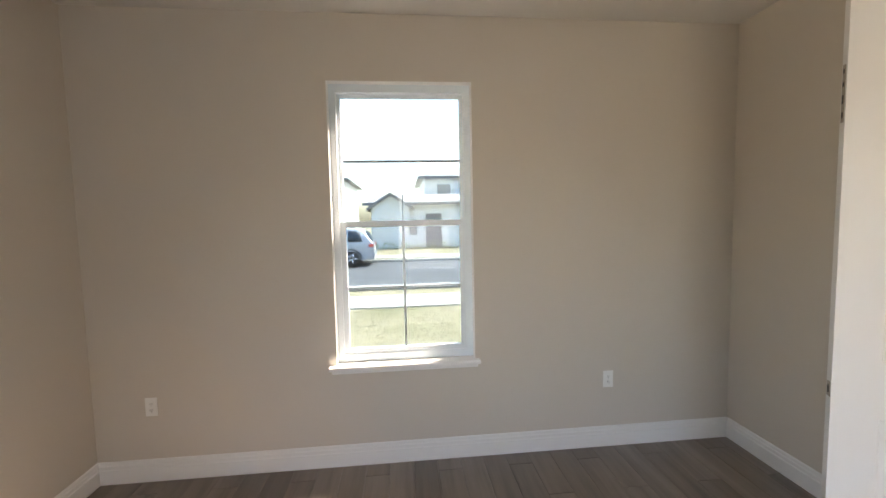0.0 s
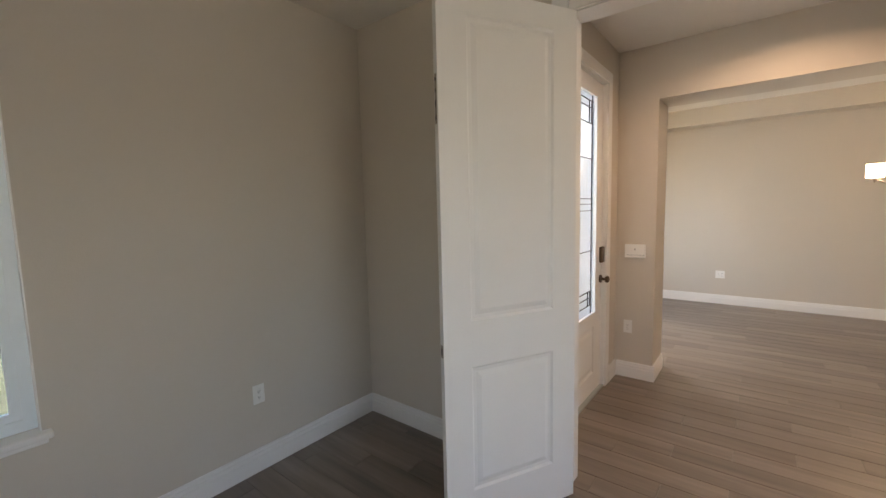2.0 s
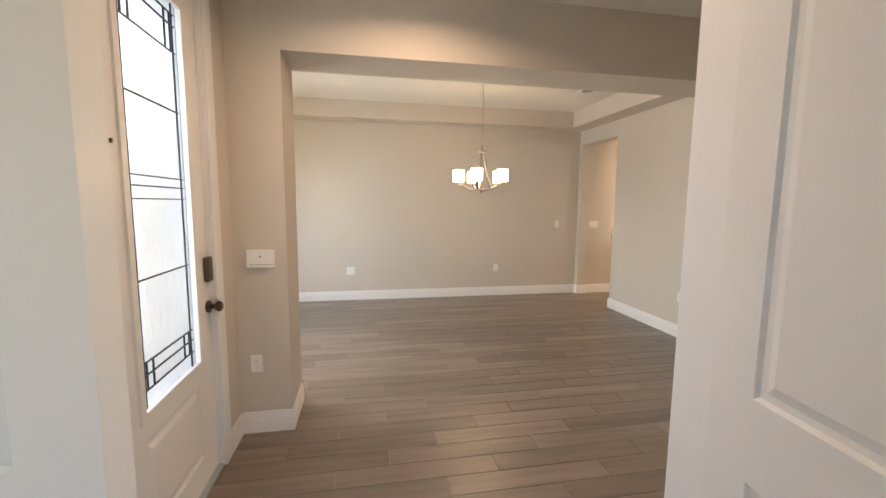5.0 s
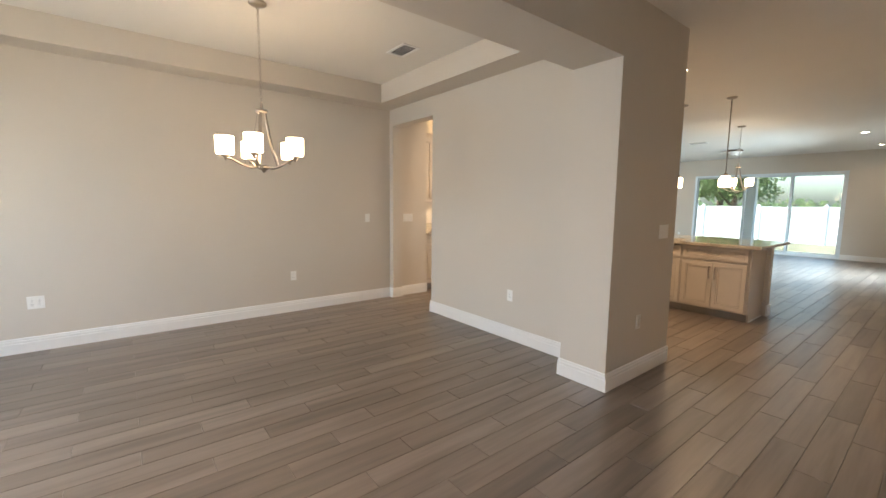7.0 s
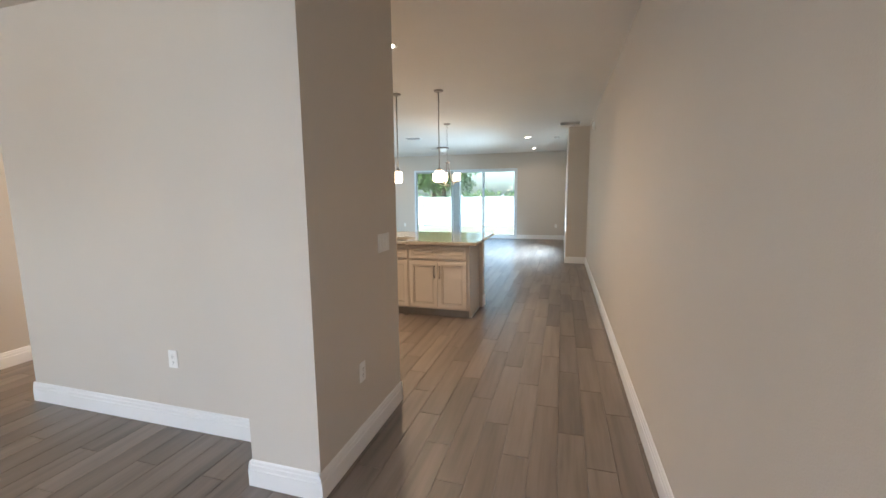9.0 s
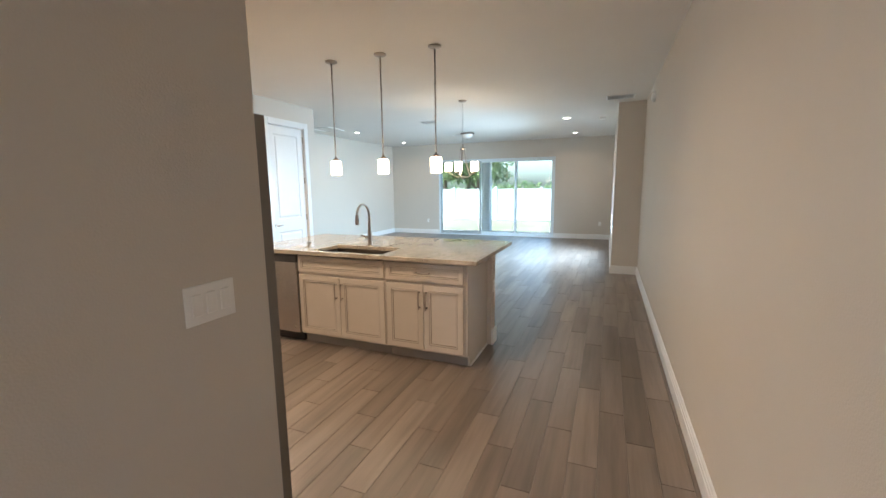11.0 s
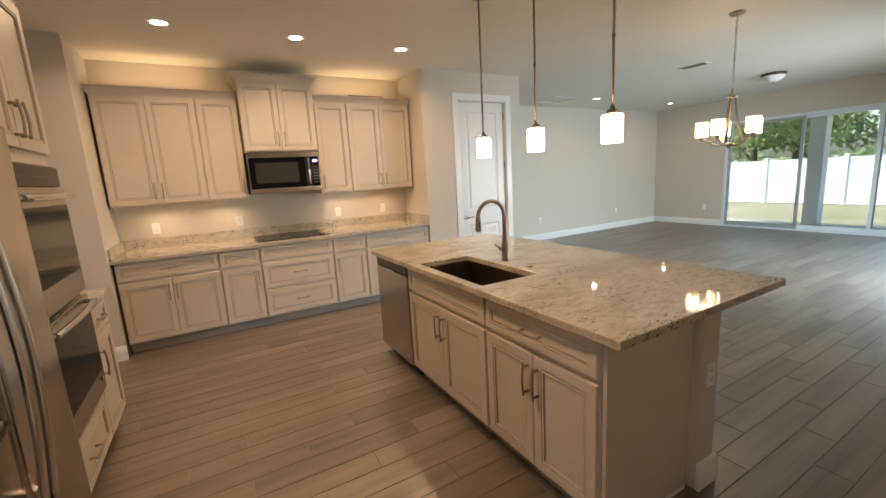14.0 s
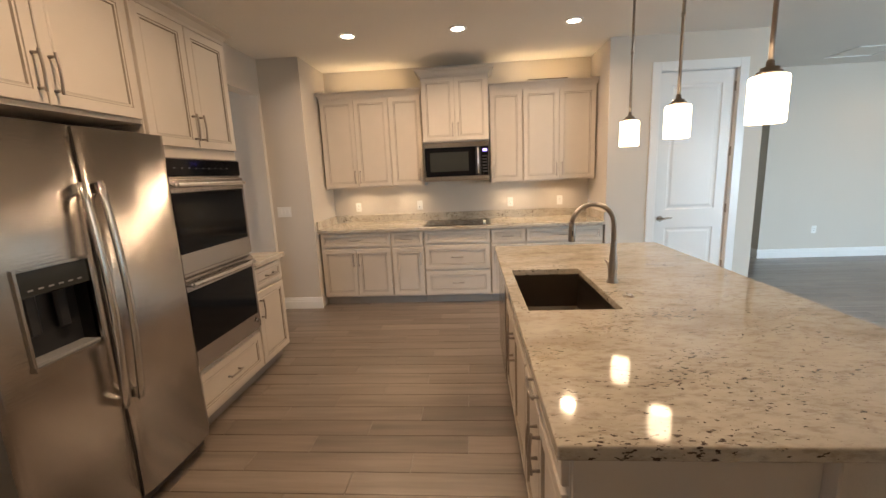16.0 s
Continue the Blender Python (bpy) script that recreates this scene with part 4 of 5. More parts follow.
box(bm, HX1, HX1 + 0.003, -0.094, -0.020, HZ0 - 0.003, HZ1 + 0.003), box(bm, HX0, HX1, -0.096, -0.020, HZ0 - 0.007, HZ0)
part("niche", bm, BLACKP, dl)
screen = part("dispenser_panel", rbox(HX0, HX1, -0.098, -0.026, 1.142, HZ1, 0.004), plain("grey_glass", (0.03, 0.033, 0.033), 0.12), dl)
bm = bmesh.new()
for c in range(6):
    box(bm, HX0 + 0.03 + 0.036 * c, HX0 + 0.048 + 0.036 * c, -0.0988, -0.097, 1.162, 1.168)
part("touch_key", bm, GREYP, screen)
for a in (0.175, 0.285):
    part("paddle", rbox(a, a + 0.045, -0.050, -0.030, 0.985, 1.141, 0.006), BLACKP, dl)
part("drip_tray", rbox(HX0 + 0.004, HX1 - 0.004, -0.098, -0.022, HZ0, HZ0 + 0.010, 0.002), GREYP, dl)

TY = -3.592
TALL0, TALL1 = 4.93, 5.715
cabinet("wall_cabinet", pose(3.993, TY, 0), TALL0 - 3.993 - 0.002, 0.62, 1.812, 2.42, doors2(TALL0 - 3.995, 1.83, 2.40, True), "cream wall cabinet above the refrigerator", "cabinet")
wT = TALL1 - TALL0
tall = cabinet("oven_cabinet", pose(TALL0, TY, 0), wT, 0.62, 0, 2.42, drawer(wT, 0.125, 0.395) + doors2(wT, 1.712, 2.40, True), "tall cream cabinet holding the double ovens", "cabinet", 0.10)
crown("crown_moulding", 0.0, TALL1 - 3.993, 0, 2.408, 0.07, 0.055, 0.618, pose(3.993, TY, 0), False, True)
oven = thing("double_oven", pose(TALL0 + 0.02, TY - 0.001, 0.42), "stainless double wall oven with black glass doors", "oven")
ow = wT - 0.04
part("trim_frame", rbox(0, ow, -0.020, 0, 0, 1.235, 0.003), STEEL, oven)
part("control_panel", rbox(0.006, ow - 0.006, -0.034, -0.020, 1.13, 1.228, 0.004), BLACKG, oven)
for c in range(9):
    part("button", box(bmesh.new(), 0.10 + 0.06 * c, 0.110 + 0.06 * c, -0.0346, -0.033, 1.174, 1.179), plain("dim_mark", (0.10, 0.10, 0.10), 0.4) if c == 0 else bpy.data.materials["dim_mark"], oven)
for z0, z1 in ((0.025, 0.565), (0.59, 1.118)):
    d = part("oven_door", rbox(0.004, ow - 0.004, -0.045, -0.020, z0, z1, 0.006, 2), STEEL, oven)
    part("window", rbox(0.035, ow - 0.035, -0.049, -0.040, z0 + 0.115, z1 - 0.075, 0.003), BLACKG, d, "black glass")
    hz = z1 - 0.035
    pts = [(0.05 + (ow - 0.1) * i / 8, -0.078 - 0.014 * math.sin(i * math.pi / 8), hz) for i in range(9)]
    bm = tube(bmesh.new(), pts, 0.014, 10)
    tube(bm, [(0.055, -0.045, hz), (0.055, -0.078, hz)], 0.011, 8), tube(bm, [(ow - 0.055, -0.045, hz), (ow - 0.055, -0.078, hz)], 0.011, 8)
    part("handle", bm, CHROME, d, "bowed stainless handle")
part("badge", lathe(bmesh.new(), [(0.016, 0), (0.016, 0.002), (0, 0.002)], 20), CHROME, oven, "", pose(ow - 0.06, -0.049, 0.09, 90))
wS = 0.44
cabinet("base_cabinet", pose(TALL1, TY, 0), wS, 0.62, 0, 0.876, drawer(wS, RZ0, RZ1) + door1(wS, DZ0, DZ1, False, False), BLAB, "cabinet", 0.10)
top_slab("worktop", (TALL1 + 0.001, TALL1 + wS + 0.025), (TY - 0.045, TY + 0.62), 0.877, 0.914, None, "short speckled granite worktop beside the ovens")

# island
IY = -5.458
IX1 = 6.085
def isl(x):
    return pose(x, IY, 0, 0, 0, 180)


dw = thing("dishwasher", isl(IX1), "stainless dishwasher built into the island", "dishwasher")
DWW = IX1 - 5.492
part("tub", rbox(0.004, DWW - 0.004, 0.0, 0.56, 0.10, 0.87, 0.003), BLACKP, dw)
part("door_panel", rbox(0.003, DWW - 0.003, -0.028, 0.0, 0.105, 0.795, 0.006, 2), STEEL, dw)
part("control_strip", rbox(0.003, DWW - 0.003, -0.024, 0.0, 0.800, 0.866, 0.004), plain("dark_steel", (0.10, 0.095, 0.09), 0.3, 0.8), dw)
part("handle_pocket", rbox(DWW / 2 - 0.09, DWW / 2 + 0.05, -0.030, -0.02, 0.772, 0.798, 0.006, 2), CHROME, dw)
part("kick_plate", rbox(0.02, DWW - 0.02, 0.05, 0.08, 0.0, 0.10, 0.002), BLACKP, dw)
part("badge", lathe(bmesh.new(), [(0.015, 0), (0.015, 0.002), (0, 0.002)], 20), CHROME, dw, "", pose(DWW - 0.05, -0.028, 0.16, 90))
wA, wB = 5.490 - 4.549, 4.547 - 3.826
cabinet("base_cabinet", isl(5.490), wA, 0.57, 0, 0.876, drawer(wA, RZ0, RZ1, False) + doors2(wA, DZ0, DZ1, False), "cream glazed sink cabinet in the island", "cabinet", 0.10, "island cabinets", True)
cabinet("base_cabinet", isl(4.547), wB, 0.57, 0, 0.876, drawer(wB, RZ0, RZ1) + doors2(wB, DZ0, DZ1, False), "cream glazed island cabinet with a wide drawer", "cabinet", 0.10, "island cabinets")
for nm, xa, xb in (("end_panel", 3.806, 3.824), ("end_panel", IX1 + 0.001, IX1 + 0.019)):
    p = thing(nm, pose(xa, 0, 0), "plain cream end panel of the island", "cabinet panel", "island end panels")
    bm = bmesh.new()
    box(bm, 0, xb - xa, -6.03, IY - 0.062, 0, 0.876), box(bm, 0, xb - xa, IY - 0.062, IY - 0.003, 0.10, 0.876)
    part("panel", bm, CAB, p)
    if xa < 4:
        part("base_bead", rbox(-0.010, 0, -6.01, IY - 0.064, 0, 0.018, 0.003), TRIM, p)
knee = tagged(link_mesh("knee_wall", rbox(3.765, IX1 + 0.02, -6.165, -6.032, 0, 0.876, 0.004), WALL), "painted knee wall behind the island cabinets", "wall", "", "structure")
bm = bmesh.new()
box(bm, 3.749, 3.7655, -6.181, -6.032, 0.001, 0.137), box(bm, 3.7655, IX1 + 0.02, -6.181, -6.165, 0.001, 0.137)
setting("baseboard", bm, TRIM, "white baseboard round the island's knee wall", "baseboard")
bm = bmesh.new()
for i in range(6):
    a0, a1 = i / 6, (i + 1) / 6
    box(bm, 3.80, 3.86, -6.165 - 0.10 * (1 - (1 - a1) ** 2) ** 0.5 * 1.0, -6.165, 0.78 + 0.095 * a0, 0.78 + 0.095 * a1)
tagged(link_mesh("corbel", bm, TRIM), "small white corbel under the granite overhang", "bracket")
HOLE = (4.59, 5.322, -5.853, -5.463)
top_slab("island_worktop", (3.712, 6.115), (-6.640, -5.402), 0.877, 0.914, HOLE, "polished speckled cream granite island top with a breakfast overhang")
sink = thing("sink", pose(HOLE[0], HOLE[2], 0.876), "brushed steel undermount single-bowl sink", "sink")
sw, sd = HOLE[1] - HOLE[0], HOLE[3] - HOLE[2]
bm = bmesh.new()
e = 0.006
v = [[bm.verts.new(p) for p in ((a, a, z), (sw - a, a, z), (sw - a, sd - a, z), (a, sd - a, z))] for a, z in ((-0.012, 0.0), (-e, 0.0), (-e + 0.004, -0.10), (0.004, -0.195), (0.03, -0.215))]
for p, q in zip(v, v[1:]):
    for i in range(4):
        bm.faces.new((p[i], p[(i + 1) % 4], q[(i + 1) % 4], q[i]))
bm.faces.new(v[-1])
part("bowl", bm, SINKM, sink)
part("drain", lathe(bmesh.new(), [(0.055, -0.214), (0.05, -0.211), (0.03, -0.213), (0, -0.213)], 20, sw / 2, sd * 0.4), CHROME, sink)
fau = thing("faucet", pose(5.0, -5.945, 0.9145, 0, 0, 90), "brushed nickel gooseneck pull-down kitchen faucet", "faucet")
bm = lathe(bmesh.new(), [(0.030, 0), (0.030, 0.006), (0.024, 0.012), (0.022, 0.06), (0.024, 0.066), (0.022, 0.10), (0.016, 0.16), (0.0135, 0.22)], 20)
part("base", bm, NICKEL, fau)
pts = [(0, 0, 0.21), (0, 0, 0.29)] + arc(0.105, 0.30, 0.105, 180, 10, 14)
part("neck", tube(bmesh.new(), pts, 0.0125, 14), NICKEL, fau)
lastp = Vector(pts[-1])
hd = Vector((0.012, 0, -1)).normalized()
part("spray_head", tube(bmesh.new(), [lastp, lastp + hd * 0.02, lastp + hd * 0.09, lastp + hd * 0.10], [0.0135, 0.0165, 0.0185, 0.016], 14), NICKEL, fau)
part("spray_button", rbox(lastp.x - 0.004, lastp.x + 0.006, -0.018, 0.018, lastp.z - 0.075, lastp.z - 0.04, 0.003), BLACKP, fau)
part("lever", tube(bmesh.new(), [(0, -0.02, 0.075), (0, -0.045, 0.077), (0.004, -0.075, 0.092), (0.006, -0.10, 0.096)], [0.016, 0.014, 0.007, 0.0055], 10), NICKEL, fau)
btn = thing("air_switch", pose(4.755, -5.935, 0.9145), "round brushed nickel air switch button on the granite", "air switch")
part("ring", lathe(bmesh.new(), [(0.024, 0), (0.023, 0.006), (0.015, 0.007)], 20), NICKEL, btn)
part("button", lathe(bmesh.new(), [(0.014, 0.004), (0.013, 0.010), (0, 0.011)], 20), CHROME, btn)

# ---- light fixtures ----
def pendant(x, y):
    p = thing("pendant_light", pose(x, y, H), "brushed nickel stem pendant with a lit opal glass shade", "pendant light", "island pendants")
    part("canopy", lathe(bmesh.new(), [(0, -0.001), (0.062, -0.001), (0.062, -0.012), (0.045, -0.022), (0.012, -0.028), (0, -0.028)], 24), NICKEL, p)
    bm = bmesh.new()
    tube(bm, [(0, 0, -0.025), (0, 0, -0.99)], 0.0075, 10)
    for z in (-0.33, -0.63):
        tube(bm, [(0, 0, z - 0.012), (0, 0, z + 0.012)], 0.0095, 10)
    part("stem", bm, NICKEL, p)
    part("socket_cap", lathe(bmesh.new(), [(0.0075, -0.972), (0.011, -0.976), (0.012, -0.992), (0.026, -0.996), (0.027, -1.006), (0.036, -1.008), (0.037, -1.020), (0, -1.021)], 20), NICKEL, p)
    part("shade", lathe(bmesh.new(), [(0.0, -1.021), (0.052, -1.022), (0.056, -1.028), (0.056, -1.166), (0.053, -1.170), (0.050, -1.166), (0.050, -1.036), (0, -1.030)], 28), SHADE, p, "lit white opal glass cylinder")
    return p


for px in (5.555, 4.967, 4.378):
    pendant(px, -6.205)


def chandelier(x, y, top, turn, label, k=1.0):
    c = thing("chandelier", pose(x, y, top, 0, 0, turn), label, "chandelier", "five-light chandeliers")
    z = lambda v: v - top
    part("canopy", lathe(bmesh.new(), [(0, -0.001), (0.066, -0.001), (0.066, -0.012), (0.05, -0.024), (0.012, -0.03), (0, -0.03)], 24), NICKEL, c)
    bm = bmesh.new()
    zz, link = -0.028, 0
    while zz > z(2.135):
        pts = [(0.009 * math.cos(a * math.tau / 8) * (link % 2), 0.009 * math.cos(a * math.tau / 8) * (1 - link % 2), zz - 0.016 + 0.016 * math.sin(a * math.tau / 8)) for a in range(9)]
        tube(bm, pts, 0.0022, 5)
        zz -= 0.027
        link += 1
    part("chain", bm, NICKEL, c, "thin nickel chain")
    part("top_hub", lathe(bmesh.new(), [(0, z(2.14)), (0.012, z(2.135)), (0.014, z(2.09)), (0.02, z(2.085)), (0.045, z(2.08)), (0.047, z(2.06)), (0.030, z(2.052)), (0, z(2.05))], 20), NICKEL, c)
    part("bottom_hub", lathe(bmesh.new(), [(0, z(1.655)), (0.03, z(1.65)), (0.048, z(1.64)), (0.046, z(1.625)), (0.02, z(1.615)), (0.012, z(1.60)), (0, z(1.592))], 20), NICKEL, c)
    for i in range(5):
        a = i * math.tau / 5
        ca, sa = math.cos(a), math.sin(a)
        rad = lambda r, h: (r * ca * (k if r > 0.1 else 1.0), r * sa * (k if r > 0.1 else 1.0), z(h))
        bm = bmesh.new()
        line = [(0.030, 2.056), (0.042, 1.98), (0.060, 1.88), (0.088, 1.77), (0.135, 1.652)]
        prev = None
        for r, h in line:
            ring = [bm.verts.new(((r + o) * ca - u * sa, (r + o) * sa + u * ca, z(h))) for u, o in ((-0.011, 0), (0.011, 0), (0.011, 0.004), (-0.011, 0.004))]
            if prev:
                for q in range(4):
                    bm.faces.new((prev[q], prev[(q + 1) % 4], ring[(q + 1) % 4], ring[q]))
            else:
                bm.faces.new(ring[::-1])
            prev = ring
        bm.faces.new(prev)
        part("stay", bm, NICKEL, c, "flat nickel band")
        part("arm", tube(bmesh.new(), [rad(0.03, 1.635), rad(0.09, 1.63), rad(0.16, 1.652), rad(0.225, 1.69), rad(0.262, 1.698), rad(0.268, 1.715)], 0.0085, 8, 0, 0.7), NICKEL, c)
        part("shade_holder", lathe(bmesh.new(), [(0, z(1.675)), (0.008, z(1.68)), (0.012, z(1.70)), (0.03, z(1.712)), (0.03, z(1.722)), (0, z(1.723))], 14, 0.268 * k * ca, 0.268 * k * sa), NICKEL, c)
        part("shade", lathe(bmesh.new(), [(0, z(1.722)), (0.060 * k, z(1.723)), (0.065 * k, z(1.73)), (0.066 * k, z(1.858)), (0.061 * k, z(1.858)), (0.060 * k, z(1.735)), (0, z(1.73))], 24, 0.268 * k * ca, 0.268 * k * sa), SHADE, c, "lit white opal glass cylinder")
    return c


chandelier(5.842, -0.71, 2.872, 8, "brushed nickel five-light chandelier on a chain in the tray ceiling")
chandelier(4.94, -8.61, H, 20, "brushed nickel five-light chandelier between kitchen and great room", 0.84)
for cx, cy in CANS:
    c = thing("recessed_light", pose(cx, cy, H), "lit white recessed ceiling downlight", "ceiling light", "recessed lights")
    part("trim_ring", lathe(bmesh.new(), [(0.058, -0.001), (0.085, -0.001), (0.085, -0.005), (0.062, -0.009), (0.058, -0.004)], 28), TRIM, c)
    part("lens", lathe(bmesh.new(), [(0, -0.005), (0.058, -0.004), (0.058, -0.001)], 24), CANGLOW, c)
dome = thing("flush_light", pose(6.09, -12.26, H), "flush ceiling light with a white glass bowl and dark rim", "ceiling light")
part("rim", lathe(bmesh.new(), [(0, -0.001), (0.165, -0.001), (0.17, -0.03), (0.15, -0.04)], 28), BRONZE, dome)
part("bowl", lathe(bmesh.new(), [(0.15, -0.036), (0.135, -0.075), (0.09, -0.115), (0.03, -0.135), (0, -0.137)], 28), FROST, dome)
part("finial", lathe(bmesh.new(), [(0.014, -0.135), (0.010, -0.15), (0, -0.156)], 12), BRONZE, dome)


# ---- vents, detectors, plates ----
def vent(x, y, z, w, d, n, label, turn=0):
    v = thing("ceiling_vent", pose(x, y, z, 0, 0, turn), label, "air vent", "ceiling vents")
    bm = bmesh.new()
    f = 0.025
    for q in ((-w / 2, w / 2, -d / 2, -d / 2 + f), (-w / 2, w / 2, d / 2 - f, d / 2), (-w / 2, -w / 2 + f, -d / 2 + f, d / 2 - f), (w / 2 - f, w / 2, -d / 2 + f, d / 2 - f)):
        box(bm, *q, -0.009, -0.001)
    part("frame", bm, TRIM, v)
    part("backing", box(bmesh.new(), -w / 2 + f, w / 2 - f, -d / 2 + f, d / 2 - f, -0.002, -0.001), DARKM, v)
    for i in range(n):
        yy = -d / 2 + f + (d - 2 * f) * (i + 0.5) / n
        s = part("slat", box(bmesh.new(), -w / 2 + f, w / 2 - f, -0.005, 0.005, -0.0008, 0.0008), TRIM, v)
        s.matrix_basis = pose(0, yy, -0.007, -40)
    return v


vent(2.70, -9.36, H, 0.40, 0.28, 8, "white slatted return-air vent in the ceiling")
vent(5.95, -2.09, 2.872, 0.32, 0.20, 6, "white slatted ceiling vent in the tray ceiling")
vent(6.24, -10.30, H, 0.36, 0.20, 6, "white slatted supply vent in the great room ceiling")
vent(6.42, -12.6, H, 0.30, 0.18, 6, "white slatted supply vent near the flush light")
bm = bmesh.new()
for q in ((8.47, 8.95, -9.93, -9.915), (8.47, 8.95, -10.5, -10.485), (8.455, 8.47, -10.5, -9.915), (8.95, 8.965, -10.5, -9.915)):
    box(bm, *q, H - 0.012, H - 0.001)
setting("attic_hatch_trim", bm, TRIM, "thin trim round a ceiling access hatch", "hatch")
for x, y, z, m in ((2.97, -11.22, H, pose(2.97, -11.22, H)), (XH, -8.50, 2.59, pose(XH, -8.50, 2.59, 0, -90, 0))):
    s = thing("smoke_detector", m, "round white smoke detector", "smoke detector", "smoke detectors")
    part("base", lathe(bmesh.new(), [(0, -0.001), (0.066, -0.001), (0.066, -0.014), (0.0, -0.014)], 24), PLASTIC, s)
    part("cover", lathe(bmesh.new(), [(0.060, -0.014), (0.056, -0.034), (0.03, -0.042), (0, -0.043)], 24), PLASTIC, s)


def plate(m, kind, gangs=1):
    """A wall plate that faces local -y: an outlet with two sockets or a row of rockers."""
    w = 0.070 + 0.046 * (gangs - 1)
    lab = {"outlet": "white duplex outlet plate on the wall", "switch": "white rocker light switch plate on the wall", "blank": "white wall plate with a small dark jack"}[kind]
    p = thing("wall_outlet" if kind != "switch" else "light_switch", m, lab, "outlet" if kind != "switch" else "light switch", "wall plates")
    part("plate", rbox(-w / 2, w / 2, -0.006, -0.0005, -0.057, 0.057, 0.0025, 2), PLASTIC, p)
    for g in range(gangs):
        x = (g - (gangs - 1) / 2) * 0.046
        if kind == "switch":
            part("rocker", rbox(x - 0.0165, x + 0.0165, -0.010, -0.005, -0.033, 0.033, 0.003), PLASTIC, p)
        else:
            part("socket", rbox(x - 0.0165, x + 0.0165, -0.0075, -0.005, -0.033, 0.033, 0.002), PLASTIC, p)
            bm = bmesh.new()
            for zz in (-0.018, 0.018):
                box(bm, x - 0.007, x - 0.005, -0.0082, -0.007, zz - 0.004, zz + 0.005), box(bm, x + 0.005, x + 0.007, -0.0082, -0.007, zz - 0.004, zz + 0.005)
                box(bm, x - 0.002, x + 0.002, -0.0082, -0.007, zz - 0.012, zz - 0.008)
            part("slots", bm, DARKM, p)
    return p


def on_y(x, y, z):      # on a wall that faces -y
    return pose(x, y, z)


def on_x(x, y, z):      # on a wall that faces -x
    return pose(x, y, z, 0, 0, -90)


plate(on_y(-1.62, YN, 0.465), "outlet"), plate(on_y(1.268, YN, 0.465), "outlet")
plate(on_x(XO, 1.302, 0.457), "outlet"), plate(on_x(XO, -2.955, 0.452), "outlet"), plate(on_x(XO, -3.292, 1.155), "switch", 3)
plate(on_x(XD, 0.857, 0.445), "outlet", 2), plate(on_x(XD, -1.425, 0.45), "outlet"), plate(on_x(XD, -2.455, 1.153), "switch")
plate(pose(5.10, YD, 0.452, 0, 0, 180), "outlet")
plate(on_x(KX, -3.10, 1.15), "switch", 3)
for y in (-3.75, -4.558, -5.72, -6.338):
    plate(on_x(KB, y, 1.115), "outlet")
plate(pose(2.98, YS, 0.43, 0, 0, 180), "outlet"), plate(pose(8.15, YS, 0.42, 0, 0, 180), "outlet")
plate(on_x(GX, -10.4, 0.43), "outlet"), plate(on_x(GX, -12.9, 0.43), "outlet")
plate(on_x(3.765, -6.10, 0.56), "outlet")
al = thing("alarm_panel", on_x(XO, 1.253, 1.125), "white wall-mounted alarm control panel", "alarm panel")
part("case", rbox(-0.083, 0.083, -0.022, -0.0005, -0.058, 0.058, 0.006, 2), PLASTIC, al)
part("indicator", rbox(-0.004, 0.004, -0.0235, -0.021, 0.010, 0.020, 0.001), DARKM, al)
part("button_row", (lambda b: [box(b, -0.06 + 0.024 * i, -0.045 + 0.024 * i, -0.0232, -0.021, -0.036, -0.031) for i in range(6)] and b)(bmesh.new()), GREYP, al)
stop = thing("door_stop", pose(XE, 1.86, 0.075, 0, 0, -90), "small sprung door stop on the baseboard", "door stop")
part("spring", tube(bmesh.new(), [(0, -0.016, 0), (0, -0.075, 0)], 0.006, 8), DARKM, stop)
part("tip", tube(bmesh.new(), [(0, -0.075, 0), (0, -0.09, 0)], 0.009, 8), PLASTIC, stop)

